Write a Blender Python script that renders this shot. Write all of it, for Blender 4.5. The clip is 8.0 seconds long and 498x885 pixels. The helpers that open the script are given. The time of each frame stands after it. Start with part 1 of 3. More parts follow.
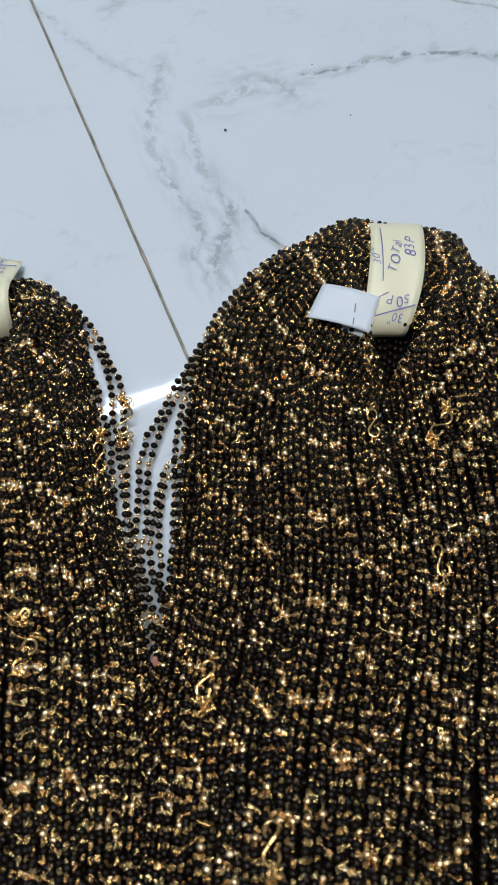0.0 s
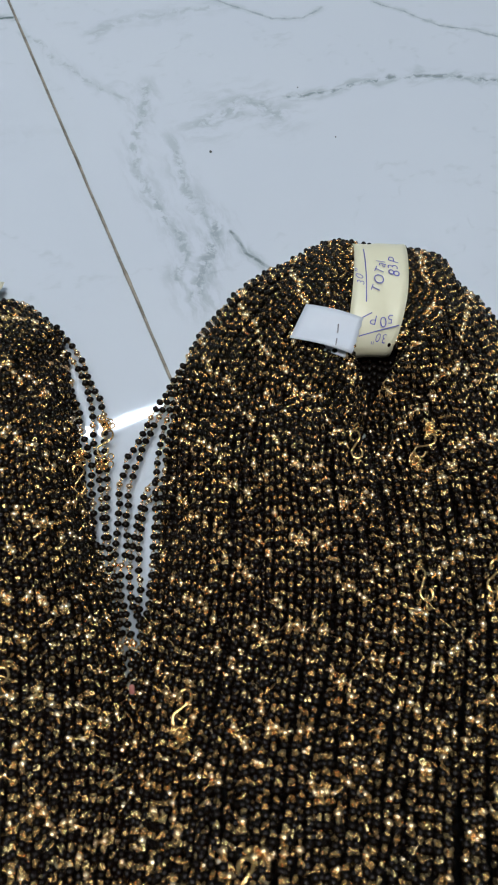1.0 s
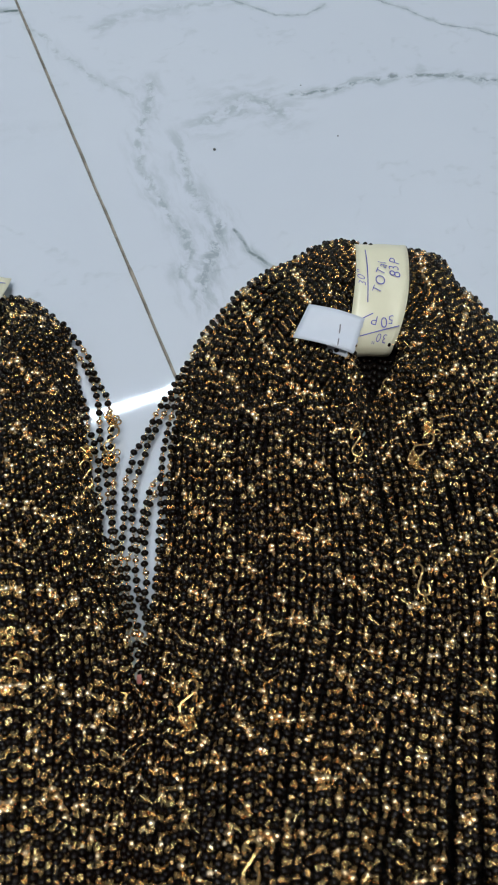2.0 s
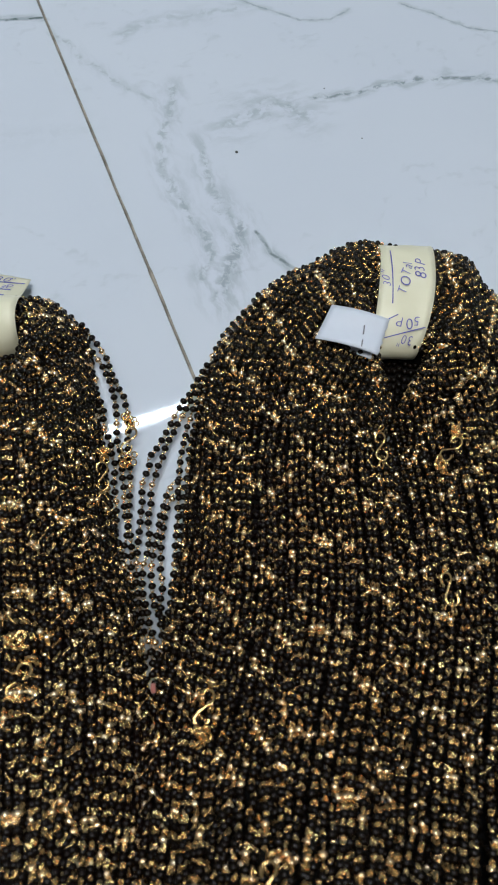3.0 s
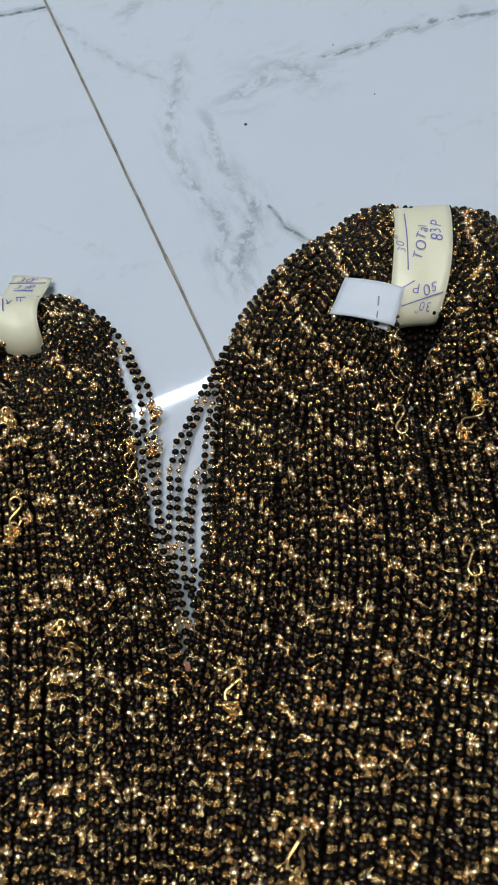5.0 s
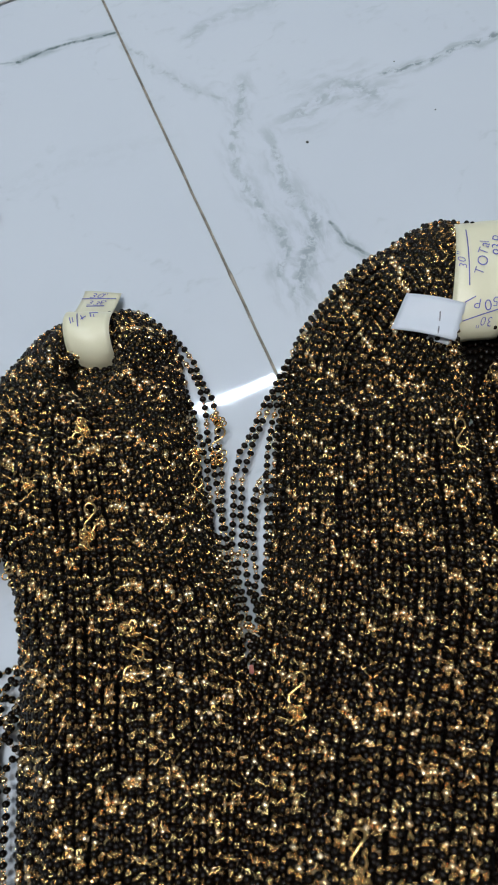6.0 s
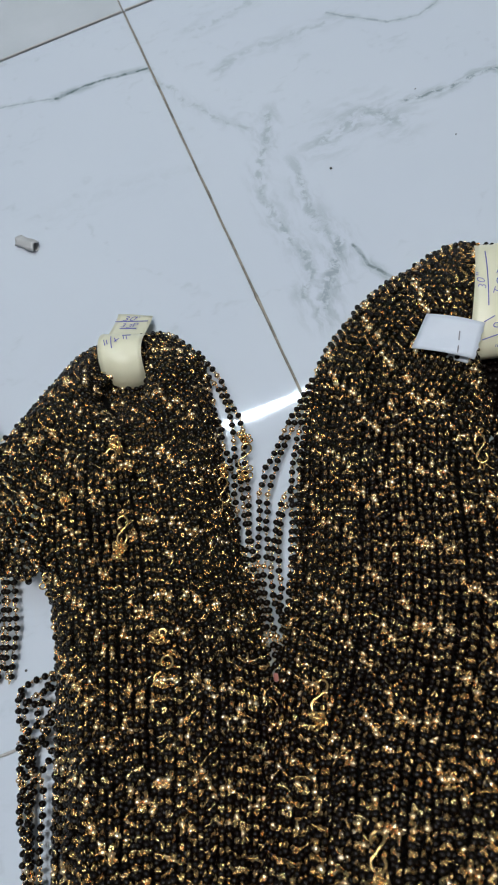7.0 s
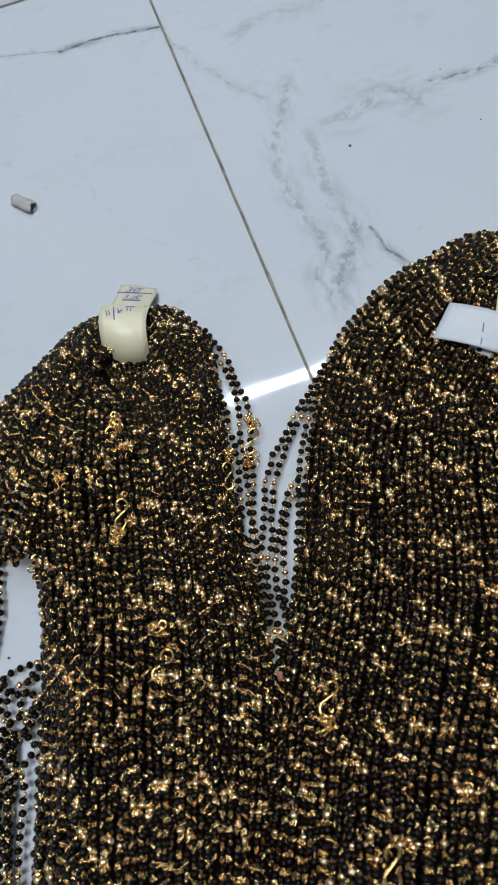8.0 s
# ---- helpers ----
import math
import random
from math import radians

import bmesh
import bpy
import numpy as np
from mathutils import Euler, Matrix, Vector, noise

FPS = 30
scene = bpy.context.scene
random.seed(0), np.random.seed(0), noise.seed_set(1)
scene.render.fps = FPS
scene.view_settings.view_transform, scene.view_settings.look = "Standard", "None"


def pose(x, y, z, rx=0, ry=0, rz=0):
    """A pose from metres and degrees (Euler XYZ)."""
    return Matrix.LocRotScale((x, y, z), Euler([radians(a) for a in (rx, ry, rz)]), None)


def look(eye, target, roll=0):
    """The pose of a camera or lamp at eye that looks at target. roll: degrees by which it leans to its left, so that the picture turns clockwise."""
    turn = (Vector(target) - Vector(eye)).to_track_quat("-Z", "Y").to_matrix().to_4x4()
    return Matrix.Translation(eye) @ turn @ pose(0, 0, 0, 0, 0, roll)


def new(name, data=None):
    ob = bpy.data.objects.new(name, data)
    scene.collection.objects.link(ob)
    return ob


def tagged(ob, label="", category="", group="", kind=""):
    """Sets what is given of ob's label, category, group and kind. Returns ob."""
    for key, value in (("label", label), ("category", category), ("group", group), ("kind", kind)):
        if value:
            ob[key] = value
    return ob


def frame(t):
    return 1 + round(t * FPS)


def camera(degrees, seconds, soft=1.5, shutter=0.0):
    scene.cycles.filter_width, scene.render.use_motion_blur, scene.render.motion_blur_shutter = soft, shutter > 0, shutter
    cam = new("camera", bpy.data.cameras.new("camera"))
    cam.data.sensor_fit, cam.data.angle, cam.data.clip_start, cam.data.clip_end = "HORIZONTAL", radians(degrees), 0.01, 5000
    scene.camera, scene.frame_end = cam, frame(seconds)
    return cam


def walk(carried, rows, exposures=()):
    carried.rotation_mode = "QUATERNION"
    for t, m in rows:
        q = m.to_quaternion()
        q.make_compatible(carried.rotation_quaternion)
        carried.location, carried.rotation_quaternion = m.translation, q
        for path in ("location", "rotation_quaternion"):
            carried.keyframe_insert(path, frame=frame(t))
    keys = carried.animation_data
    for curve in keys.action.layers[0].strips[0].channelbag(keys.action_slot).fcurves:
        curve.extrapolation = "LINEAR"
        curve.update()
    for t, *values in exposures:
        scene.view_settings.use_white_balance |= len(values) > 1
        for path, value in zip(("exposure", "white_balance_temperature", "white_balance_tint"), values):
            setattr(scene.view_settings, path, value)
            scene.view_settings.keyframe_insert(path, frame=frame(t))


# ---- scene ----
cam = camera(42.3, 8.0, soft=1.9)
PATH = [
    (0, (-0.05, -0.186, 0.2515), (0.39, 0.41, -1.6065), 14.2),
    (0.5, (-0.057, -0.187, 0.255), (0.437, 0.458, -1.573), 16.1),
    (1, (-0.043, -0.186, 0.25), (0.421, 0.453, -1.587), 13.7),
    (1.5, (-0.045, -0.185, 0.25), (0.436, 0.437, -1.588), 15.5),
    (2, (-0.047, -0.183, 0.257), (0.424, 0.414, -1.592), 16.3),
    (2.2, (-0.052, -0.185, 0.249), (0.396, 0.439, -1.597), 15.1),
    (3.3, (-0.046, -0.185, 0.248), (0.364, 0.481, -1.592), 9.8),
    (3.5, (-0.047, -0.181, 0.253), (0.307, 0.412, -1.624), 8.0),
    (4, (-0.038, -0.185, 0.258), (0.271, 0.487, -1.601), 2.2),
    (4.2, (-0.029, -0.187, 0.252), (0.236, 0.498, -1.608), -3.1),
    (5.3, (-0.031, -0.183, 0.259), (0.168, 0.429, -1.635), -5.9),
    (5.5, (-0.034, -0.182, 0.261), (0.153, 0.445, -1.629), -6.7),
    (6, (-0.036, -0.182, 0.266), (0.05, 0.505, -1.61), -15.6),
    (6.5, (-0.023, -0.187, 0.27), (-0.023, 0.548, -1.59), -24.5),
    (7, (-0.034, -0.186, 0.276), (-0.019, 0.574, -1.573), -21.3),
    (7.5, (-0.038, -0.184, 0.27), (0.007, 0.533, -1.596), -18.6),
    (8, (-0.049, -0.176, 0.264), (0.039, 0.518, -1.61), -12.7),
]
cam.data.dof.use_dof, cam.data.dof.focus_distance, cam.data.dof.aperture_fstop = True, 0.30, 23.0
walk(cam, [(t, look(eye, target, roll)) for t, eye, target, roll in PATH], exposures=[(0.0, 0.03), (0.5, -0.09), (2.0, -0.12), (3.5, -0.07), (6.0, -0.13), (8.0, -0.14)])

# ---------------------------------------------------------------- world and light
world = bpy.data.worlds.new("world")
scene.world = world
world.use_nodes = True
world.node_tree.nodes["Background"].inputs[0].default_value = (0.8, 0.88, 1.0, 1)
world.node_tree.nodes["Background"].inputs[1].default_value = 0.02

TUBE = (0.2, 1.13, 2.608)
tube_lamp = bpy.data.lights.new("tube_light", "AREA")
tube_lamp.shape, tube_lamp.size, tube_lamp.size_y = "RECTANGLE", 1.2, 0.030
tube_lamp.energy, tube_lamp.color = 24, (0.72, 0.87, 1.0)
new("tube_light", tube_lamp).matrix_world = look(TUBE, (TUBE[0], TUBE[1] + 0.0001, 0))

# a wide fill panel added overhead, no known lamp, from which the beads take their highlights
FILL_PANEL = (-0.25, -0.25, 2.64)
fill_panel_lamp = bpy.data.lights.new("added_fill_light", "AREA")
fill_panel_lamp.shape, fill_panel_lamp.size, fill_panel_lamp.size_y = "RECTANGLE", 1.2, 0.6
fill_panel_lamp.energy, fill_panel_lamp.color = 31, (1.0, 0.95, 0.89)
new("added_fill_light", fill_panel_lamp).matrix_world = look(FILL_PANEL, (FILL_PANEL[0], FILL_PANEL[1] + 0.0001, 0))


# ---------------------------------------------------------------- materials
def material(name, colour=(0.5, 0.5, 0.5), rough=0.5, metal=0.0):
    mat = bpy.data.materials.new(name)
    mat.use_nodes = True
    b = mat.node_tree.nodes["Principled BSDF"]
    b.inputs["Base Color"].default_value = (*colour, 1)
    b.inputs["Roughness"].default_value = rough
    b.inputs["Metallic"].default_value = metal
    return mat, mat.node_tree, b


class Nodes:
    """Short hand for node trees."""

    def __init__(self, tree):
        self.t = tree

    def put(self, socket, value):
        if isinstance(value, bpy.types.NodeSocket):
            self.t.links.new(value, socket)
        else:
            socket.default_value = value

    def math(self, op, a, b=0.0, clamp=False):
        n = self.t.nodes.new("ShaderNodeMath")
        n.operation, n.use_clamp = op, clamp
        self.put(n.inputs[0], a), self.put(n.inputs[1], b)
        return n.outputs[0]

    def vec(self, op, a, b=(0, 0, 0), out=0):
        n = self.t.nodes.new("ShaderNodeVectorMath")
        n.operation = op
        self.put(n.inputs[0], a)
        self.put(n.inputs[3] if op == "SCALE" else n.inputs[1], b)
        return n.outputs[out]

    def noise(self, vector, scale, detail=4.0, rough=0.55, colour=False):
        n = self.t.nodes.new("ShaderNodeTexNoise")
        self.put(n.inputs["Vector"], vector)
        n.inputs["Scale"].default_value, n.inputs["Detail"].default_value, n.inputs["Roughness"].default_value = scale, detail, rough
        return n.outputs["Color" if colour else "Fac"]

    def span(self, value, a, b, c=0.0, d=1.0, smooth=True):
        n = self.t.nodes.new("ShaderNodeMapRange")
        n.interpolation_type = "SMOOTHSTEP" if smooth else "LINEAR"
        for i, v in enumerate((value, a, b, c, d)):
            self.put(n.inputs[i], v)
        return n.outputs[0]

    def mix(self, fac, a, b):
        n = self.t.nodes.new("ShaderNodeMix")
        n.data_type = "RGBA"
        self.put(n.inputs[0], fac)
        for s, v in ((n.inputs[6], a), (n.inputs[7], b)):
            self.put(s, v if isinstance(v, bpy.types.NodeSocket) else (*v, 1))
        return n.outputs[2]

    def position(self):
        return self.t.nodes.new("ShaderNodeNewGeometry").outputs["Position"]

    def island(self):
        return self.t.nodes.new("ShaderNodeNewGeometry").outputs["Random Per Island"]

    def bump(self, height, strength, distance, normal):
        n = self.t.nodes.new("ShaderNodeBump")
        n.inputs["Strength"].default_value, n.inputs["Distance"].default_value = strength, distance
        self.put(n.inputs["Height"], height)
        self.t.links.new(n.outputs[0], normal)

    def segment(self, p, a, b):
        """Distance of p from the segment a-b on the floor."""
        a, b = Vector((*a, 0)), Vector((*b, 0))
        d = b - a
        pa = self.vec("SUBTRACT", p, tuple(a))
        h = self.math("DIVIDE", self.vec("DOT_PRODUCT", pa, tuple(d), 1), d.length_squared, True)
        n = self.vec("SCALE", tuple(d), h)
        return self.vec("LENGTH", self.vec("SUBTRACT", pa, n), out=1)


# polished white tile with grey veins; each vein: half width, darkness, and its course over the floor
VEINS = [
    (0.0085, 0.40, [(0.070, 0.077), (0.085, 0.083), (0.097, 0.087), (0.105, 0.083), (0.111, 0.071)]),
    (0.0026, 0.70, [(0.123, 0.082), (0.151, 0.080), (0.184, 0.080), (0.214, 0.073), (0.230, 0.066), (0.250, 0.055)]),
    (0.0040, 0.42, [(0.051, 0.112), (0.043, 0.095), (0.030, 0.073), (0.027, 0.057), (0.027, 0.041)]),
    (0.0042, 0.50, [(0.027, 0.041), (0.029, 0.025), (0.031, 0.013), (0.032, -0.001), (0.023, -0.010)]),
    (0.0046, 0.42, [(0.049, 0.071), (0.045, 0.039), (0.046, 0.025), (0.048, 0.010)]),
    (0.0060, 0.60, [(0.050, 0.013), (0.043, 0.001), (0.026, -0.024)]),
    (0.0018, 0.8, [(0.056, 0.007), (0.059, -0.008), (0.064, -0.018)]),
    (0.0026, 0.30, [(0.002, 0.171), (0.011, 0.146), (0.016, 0.136), (0.025, 0.118), (0.044, 0.098)]),
    (0.0040, 0.26, [(0.037, 0.157), (0.055, 0.165), (0.075, 0.164), (0.104, 0.161), (0.116, 0.164)]),
    (0.0015, 0.50, [(0.112, 0.170), (0.128, 0.154), (0.140, 0.143), (0.158, 0.139), (0.173, 0.145)]),
    (0.0012, 0.60, [(0.206, 0.140), (0.221, 0.128), (0.236, 0.110), (0.258, 0.099), (0.271, 0.089)]),
    (0.0040, 0.24, [(0.032, 0.198), (0.051, 0.200), (0.075, 0.204)]),
    (0.0019, 1.0, [(-0.061, 0.1887), (-0.046, 0.1893), (-0.028, 0.1885), (-0.0016, 0.1832)]),
    (0.0012, 0.45, [(-0.130, 0.204), (-0.095, 0.200), (-0.061, 0.1887)]),
    (0.0070, 0.07, [(-0.090, 0.102), (-0.047, 0.101), (-0.004, 0.096)]),
]


def marble():
    mat, tree, b = material("polished_marble_tile", rough=0.12)
    n = Nodes(tree)
    p = n.position()
    flat = n.vec("MULTIPLY", p, (1, 1, 0))
    warp = n.vec("SCALE", n.vec("SUBTRACT", n.noise(flat, 55, 4, 0.55, True), (0.5, 0.5, 0.5)), 0.012)
    q = n.vec("MULTIPLY", n.vec("ADD", flat, warp), (1, 1, 0))
    thread = n.vec("MULTIPLY", n.vec("ADD", flat, n.vec("SCALE", warp, 0.45)), (1, 1, 0))
    drawn_y = n.noise(n.vec("MULTIPLY", q, (1.6, 0.42, 1)), 110, 6, 0.62)
    drawn_x = n.noise(n.vec("MULTIPLY", q, (0.5, 1.5, 1)), 110, 6, 0.62)
    fine = n.noise(q, 170, 4, 0.6)
    total = None
    for half, dark, course in VEINS:
        d = None
        for start, end in zip(course, course[1:]):
            one = n.segment(q if half > 0.002 else thread, start, end)
            d = one if d is None else n.math("MINIMUM", d, one)
        steep = abs(course[-1][1] - course[0][1]) > abs(course[-1][0] - course[0][0])
        patch = drawn_y if steep else drawn_x
        core = n.math("MULTIPLY", n.span(d, half * 1.0, half * 0.1), n.span(fine, 0.43, 0.58, 0.06 if half > 0.002 else 0.55, 1.0))
        smoke = n.math("MULTIPLY", n.span(d, half * 3.0, 0), n.span(patch, 0.40, 0.66))
        one = n.math("MULTIPLY", n.math("MAXIMUM", n.math("MULTIPLY", core, 0.85 if half > 0.003 else 1.0), n.math("MULTIPLY", smoke, 0.62)), dark)
        total = one if total is None else n.math("MAXIMUM", total, one)
    # faint veins over the rest of the floor
    far = n.math("ABSOLUTE", n.math("SUBTRACT", n.noise(q, 5.5, 5, 0.6), 0.5))
    total = n.math("ADD", total, n.math("MULTIPLY", n.span(far, 0.012, 0), n.math("MULTIPLY", n.span(drawn_x, 0.45, 0.7), 0.14)), True)
    base = n.mix(n.noise(flat, 9, 3), (0.500, 0.549, 0.622), (0.553, 0.595, 0.655))
    colour = n.mix(total, base, (0.10, 0.14, 0.142))
    # the tile beyond the cross joint is a greyer one
    sep = tree.nodes.new("ShaderNodeSeparateXYZ")
    tree.links.new(p, sep.inputs[0])
    other = n.math("MULTIPLY", n.math("LESS_THAN", sep.outputs[0], 0.0), n.math("MULTIPLY", n.math("GREATER_THAN", sep.outputs[1], 0.2405), n.math("MULTIPLY", n.math("GREATER_THAN", sep.outputs[0], -0.4), n.math("LESS_THAN", sep.outputs[1], 0.6405))))
    grey = n.mix(n.noise(q, 22, 5), (0.40, 0.43, 0.46), (0.54, 0.57, 0.60))
    tree.links.new(n.mix(other, colour, grey), b.inputs["Base Color"])
    n.put(b.inputs["Roughness"], n.span(n.noise(flat, 25, 3), 0.3, 0.7, 0.03, 0.06))
    return mat


def bead_black():
    mat, tree, b = material("black_glass_bead", (0.003, 0.003, 0.003), 0.05)
    n = Nodes(tree)
    n.put(b.inputs["Roughness"], n.span(n.noise(n.position(), 700, 2), 0.3, 0.7, 0.03, 0.09))
    n.put(b.inputs["Base Color"], n.mix(n.island(), (0.0030, 0.0019, 0.0013), (0.0050, 0.0031, 0.0021)))
    b.inputs["Specular IOR Level"].default_value = 0.22
    return mat


def gold(name, light, dark, rough):
    mat, tree, b = material(name, light, rough, 1.0)
    n = Nodes(tree)
    n.put(b.inputs["Base Color"], n.mix(n.island(), light, dark))
    n.put(b.inputs["Roughness"], n.span(n.noise(n.position(), 900, 2), 0.3, 0.7, rough * 0.7, rough * 1.4))
    return mat


def paper(name, light, dark, rough=0.55):
    mat, tree, b = material(name, light, rough)
    n = Nodes(tree)
    p = n.position()
    n.put(b.inputs["Base Color"], n.mix(n.noise(p, 90, 5), light, dark))
    n.bump(n.noise(p, 1400, 3), 0.12, 0.0004, b.inputs["Normal"])
    return mat


def plaster(name, light, dark):
    mat, tree, b = material(name, light, 0.8)
    n = Nodes(tree)
    n.put(b.inputs["Base Color"], n.mix(n.noise(n.position(), 3, 5), light, dark))
    n.bump(n.noise(n.position(), 200, 3), 0.1, 0.001, b.inputs["Normal"])
    return mat


def grout_mix():
    mat, tree, b = material("cement_grout", rough=0.9)
    n = Nodes(tree)
    p = n.position()
    n.put(b.inputs["Base Color"], n.mix(n.span(n.noise(p, 60, 5, 0.7), 0.35, 0.65), (0.15, 0.135, 0.115), (0.33, 0.295, 0.25)))
    n.bump(n.noise(p, 900, 3), 0.4, 0.0005, b.inputs["Normal"])
    return mat


MARBLE, GROUT = marble(), grout_mix()
BLACK = bead_black()
GOLD_WIRE = gold("gold_plated_wire", (1.0, 0.78, 0.39), (0.93, 0.55, 0.20), 0.19)
GOLD_BEAD = gold("gold_plated_bead", (1.0, 0.79, 0.54), (0.96, 0.65, 0.36), 0.20)
CREAM = paper("cream_card_paper", (0.72, 0.70, 0.53), (0.66, 0.63, 0.46), 0.34)
WHITE = paper("white_card_paper", (0.56, 0.60, 0.67), (0.50, 0.54, 0.61), 0.5)
INK = material("blue_ballpoint_ink", (0.08, 0.09, 0.42), 0.4)[0]
STEEL = material("staple_steel", (0.22, 0.22, 0.24), 0.3, 1.0)[0]
# dark body of the heaps, also worn by the sheets that stand for shade
CORE = material("inner_bead_and_shade", (0.003, 0.0025, 0.0025), 0.8)[0]
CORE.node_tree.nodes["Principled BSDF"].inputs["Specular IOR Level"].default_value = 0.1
# walls and ceiling darkened in place of the shade of someone leaning over
WALL = plaster("darkened_wall", (0.24, 0.25, 0.26), (0.20, 0.21, 0.22))
CEIL = plaster("darkened_ceiling", (0.11, 0.11, 0.11), (0.09, 0.09, 0.09))
# glow of the tube, also used on the face of the added fill panel
GLOW = bpy.data.materials.new("tube_and_fill_panel_glow")
GLOW.use_nodes = True
GLOW.node_tree.nodes["Principled BSDF"].inputs["Emission Color"].default_value = (0.86, 0.94, 1.0, 1)
GLOW.node_tree.nodes["Principled BSDF"].inputs["Emission Strength"].default_value = 12
BATTEN = material("white_enamel", (0.75, 0.76, 0.77), 0.35)[0]


# ---------------------------------------------------------------- mesh helpers
def mesh_of(name, verts, faces, mat, smooth=True):
    """A mesh from arrays of places and of equal-sized faces."""
    me = bpy.data.meshes.new(name)
    verts, faces = np.asarray(verts, np.float32), np.asarray(faces, np.int32)
    k = faces.shape[1]
    me.vertices.add(len(verts))
    me.vertices.foreach_set("co", verts.ravel())
    me.loops.add(faces.size)
    me.loops.foreach_set("vertex_index", faces.ravel())
    me.polygons.add(len(faces))
    me.polygons.foreach_set("loop_start", np.arange(0, faces.size, k, dtype=np.int32))
    me.update(calc_edges=True)
    me.polygons.foreach_set("use_smooth", np.full(len(faces), smooth))
    me.materials.append(mat)
    return me


def bm_mesh(name, bm, mat, smooth=False):
    me = bpy.data.meshes.new(name)
    bmesh.ops.recalc_face_normals(bm, faces=bm.faces)
    bm.to_mesh(me)
    bm.free()
    me.materials.append(mat)
    me.polygons.foreach_set("use_smooth", np.full(len(me.polygons), smooth))
    return me


def part(name, me, parent, label=""):
    ob = new(name, me)
    ob.parent = parent
    return tagged(ob, label)


def box(bm, lo, hi, bevel=0.0):
    m = Matrix.LocRotScale((Vector(lo) + Vector(hi)) / 2, None, Vector(hi) - Vector(lo))
    made = bmesh.ops.create_cube(bm, size=1, matrix=m)
    if bevel:
        edges = list({e for v in made["verts"] for e in v.link_edges})
        bmesh.ops.bevel(bm, geom=edges, offset=bevel, segments=2, affect="EDGES", profile=0.5)
    return bm


def smooth_path(ctrl, n):
    """Catmull-Rom through the rows of ctrl: n places."""
    c = np.asarray(ctrl, float)
    c = np.vstack([2 * c[0] - c[1], c, 2 * c[-1] - c[-2]])
    t = np.linspace(0, len(c) - 3 - 1e-6, n)
    i = t.astype(int)
    f = (t - i)[:, None]
    a, b, d, e = c[i], c[i + 1], c[i + 2], c[i + 3]
    return 0.5 * (2 * b + (d - a) * f + (2 * a - 5 * b + 4 * d - e) * f ** 2 + (3 * b - a - 3 * d + e) * f ** 3)


def even(path, step, start=0.0):
    """Places and tangents every step metres along a path."""
    d = np.r_[0, np.cumsum(np.linalg.norm(np.diff(path, axis=0), axis=1))]
    s = np.arange(start, d[-1], step)
    at = np.stack([np.interp(s, d, path[:, k]) for k in range(3)], 1)
    fw = np.stack([np.interp(np.minimum(s + 0.001, d[-1]), d, path[:, k]) for k in range(3)], 1)
    bw = np.stack([np.interp(np.maximum(s - 0.001, 0), d, path[:, k]) for k in range(3)], 1)
    tan = fw - bw
    return at, tan / np.linalg.norm(tan, axis=1)[:, None]


def tube_mesh(name, path, radius, mat, sides=6):
    path = np.asarray(path, float)
    tan = np.gradient(path, axis=0)
    tan /= np.linalg.norm(tan, axis=1)[:, None]
    up = np.tile((0.13, 0.21, 0.97), (len(path), 1))
    side = np.cross(tan, up)
    side /= np.linalg.norm(side, axis=1)[:, None]
    up = np.cross(side, tan)
    ang = np.linspace(0, 2 * np.pi, sides, endpoint=False)
    ring = path[:, None] + radius * (np.cos(ang)[None, :, None] * side[:, None] + np.sin(ang)[None, :, None] * up[:, None])
    n = len(path)
    i, j = np.meshgrid(np.arange(n - 1), np.arange(sides), indexing="ij")
    k = (j + 1) % sides
    faces = np.stack([i * sides + j, i * sides + k, (i + 1) * sides + k, (i + 1) * sides + j], -1).reshape(-1, 4)
    return mesh_of(name, ring.reshape(-1, 3), faces, mat)


def ball(segments, rings, squash, bore=0.28):
    """A bead with its bore left open, along x: places for radius 1, and quads."""
    th = np.linspace(bore, math.pi - bore, rings)
    ph = np.linspace(0, 2 * np.pi, segments, endpoint=False)
    T, P = np.meshgrid(th, ph, indexing="ij")
    v = np.stack([np.cos(T) * squash, np.sin(T) * np.cos(P), np.sin(T) * np.sin(P)], -1).reshape(-1, 3)
    i, j = np.meshgrid(np.arange(rings - 1), np.arange(segments), indexing="ij")
    k = (j + 1) % segments
    return v, np.stack([i * segments + j, (i + 1) * segments + j, (i + 1) * segments + k, i * segments + k], -1).reshape(-1, 4)


def eye(cx, long, wide, wire, turn, seg=8, sides=4):
    """A wire eye: an oval ring along x about cx, turned about x."""
    a = np.linspace(0, 2 * np.pi, seg, endpoint=False)
    b = np.linspace(0, 2 * np.pi, sides, endpoint=False)
    A, B = np.meshgrid(a, b, indexing="ij")
    x = cx + np.cos(A) * (long + wire * np.cos(B))
    y = np.sin(A) * (wide + wire * np.cos(B))
    z = wire * np.sin(B)
    v = np.stack([x, y * math.cos(turn) - z * math.sin(turn), y * math.sin(turn) + z * math.cos(turn)], -1).reshape(-1, 3)
    i, j = np.meshgrid(np.arange(seg), np.arange(sides), indexing="ij")
    k, m = (j + 1) % sides, (i + 1) % seg
    return v, np.stack([i * sides + j, m * sides + j, m * sides + k, i * sides + k], -1).reshape(-1, 4)


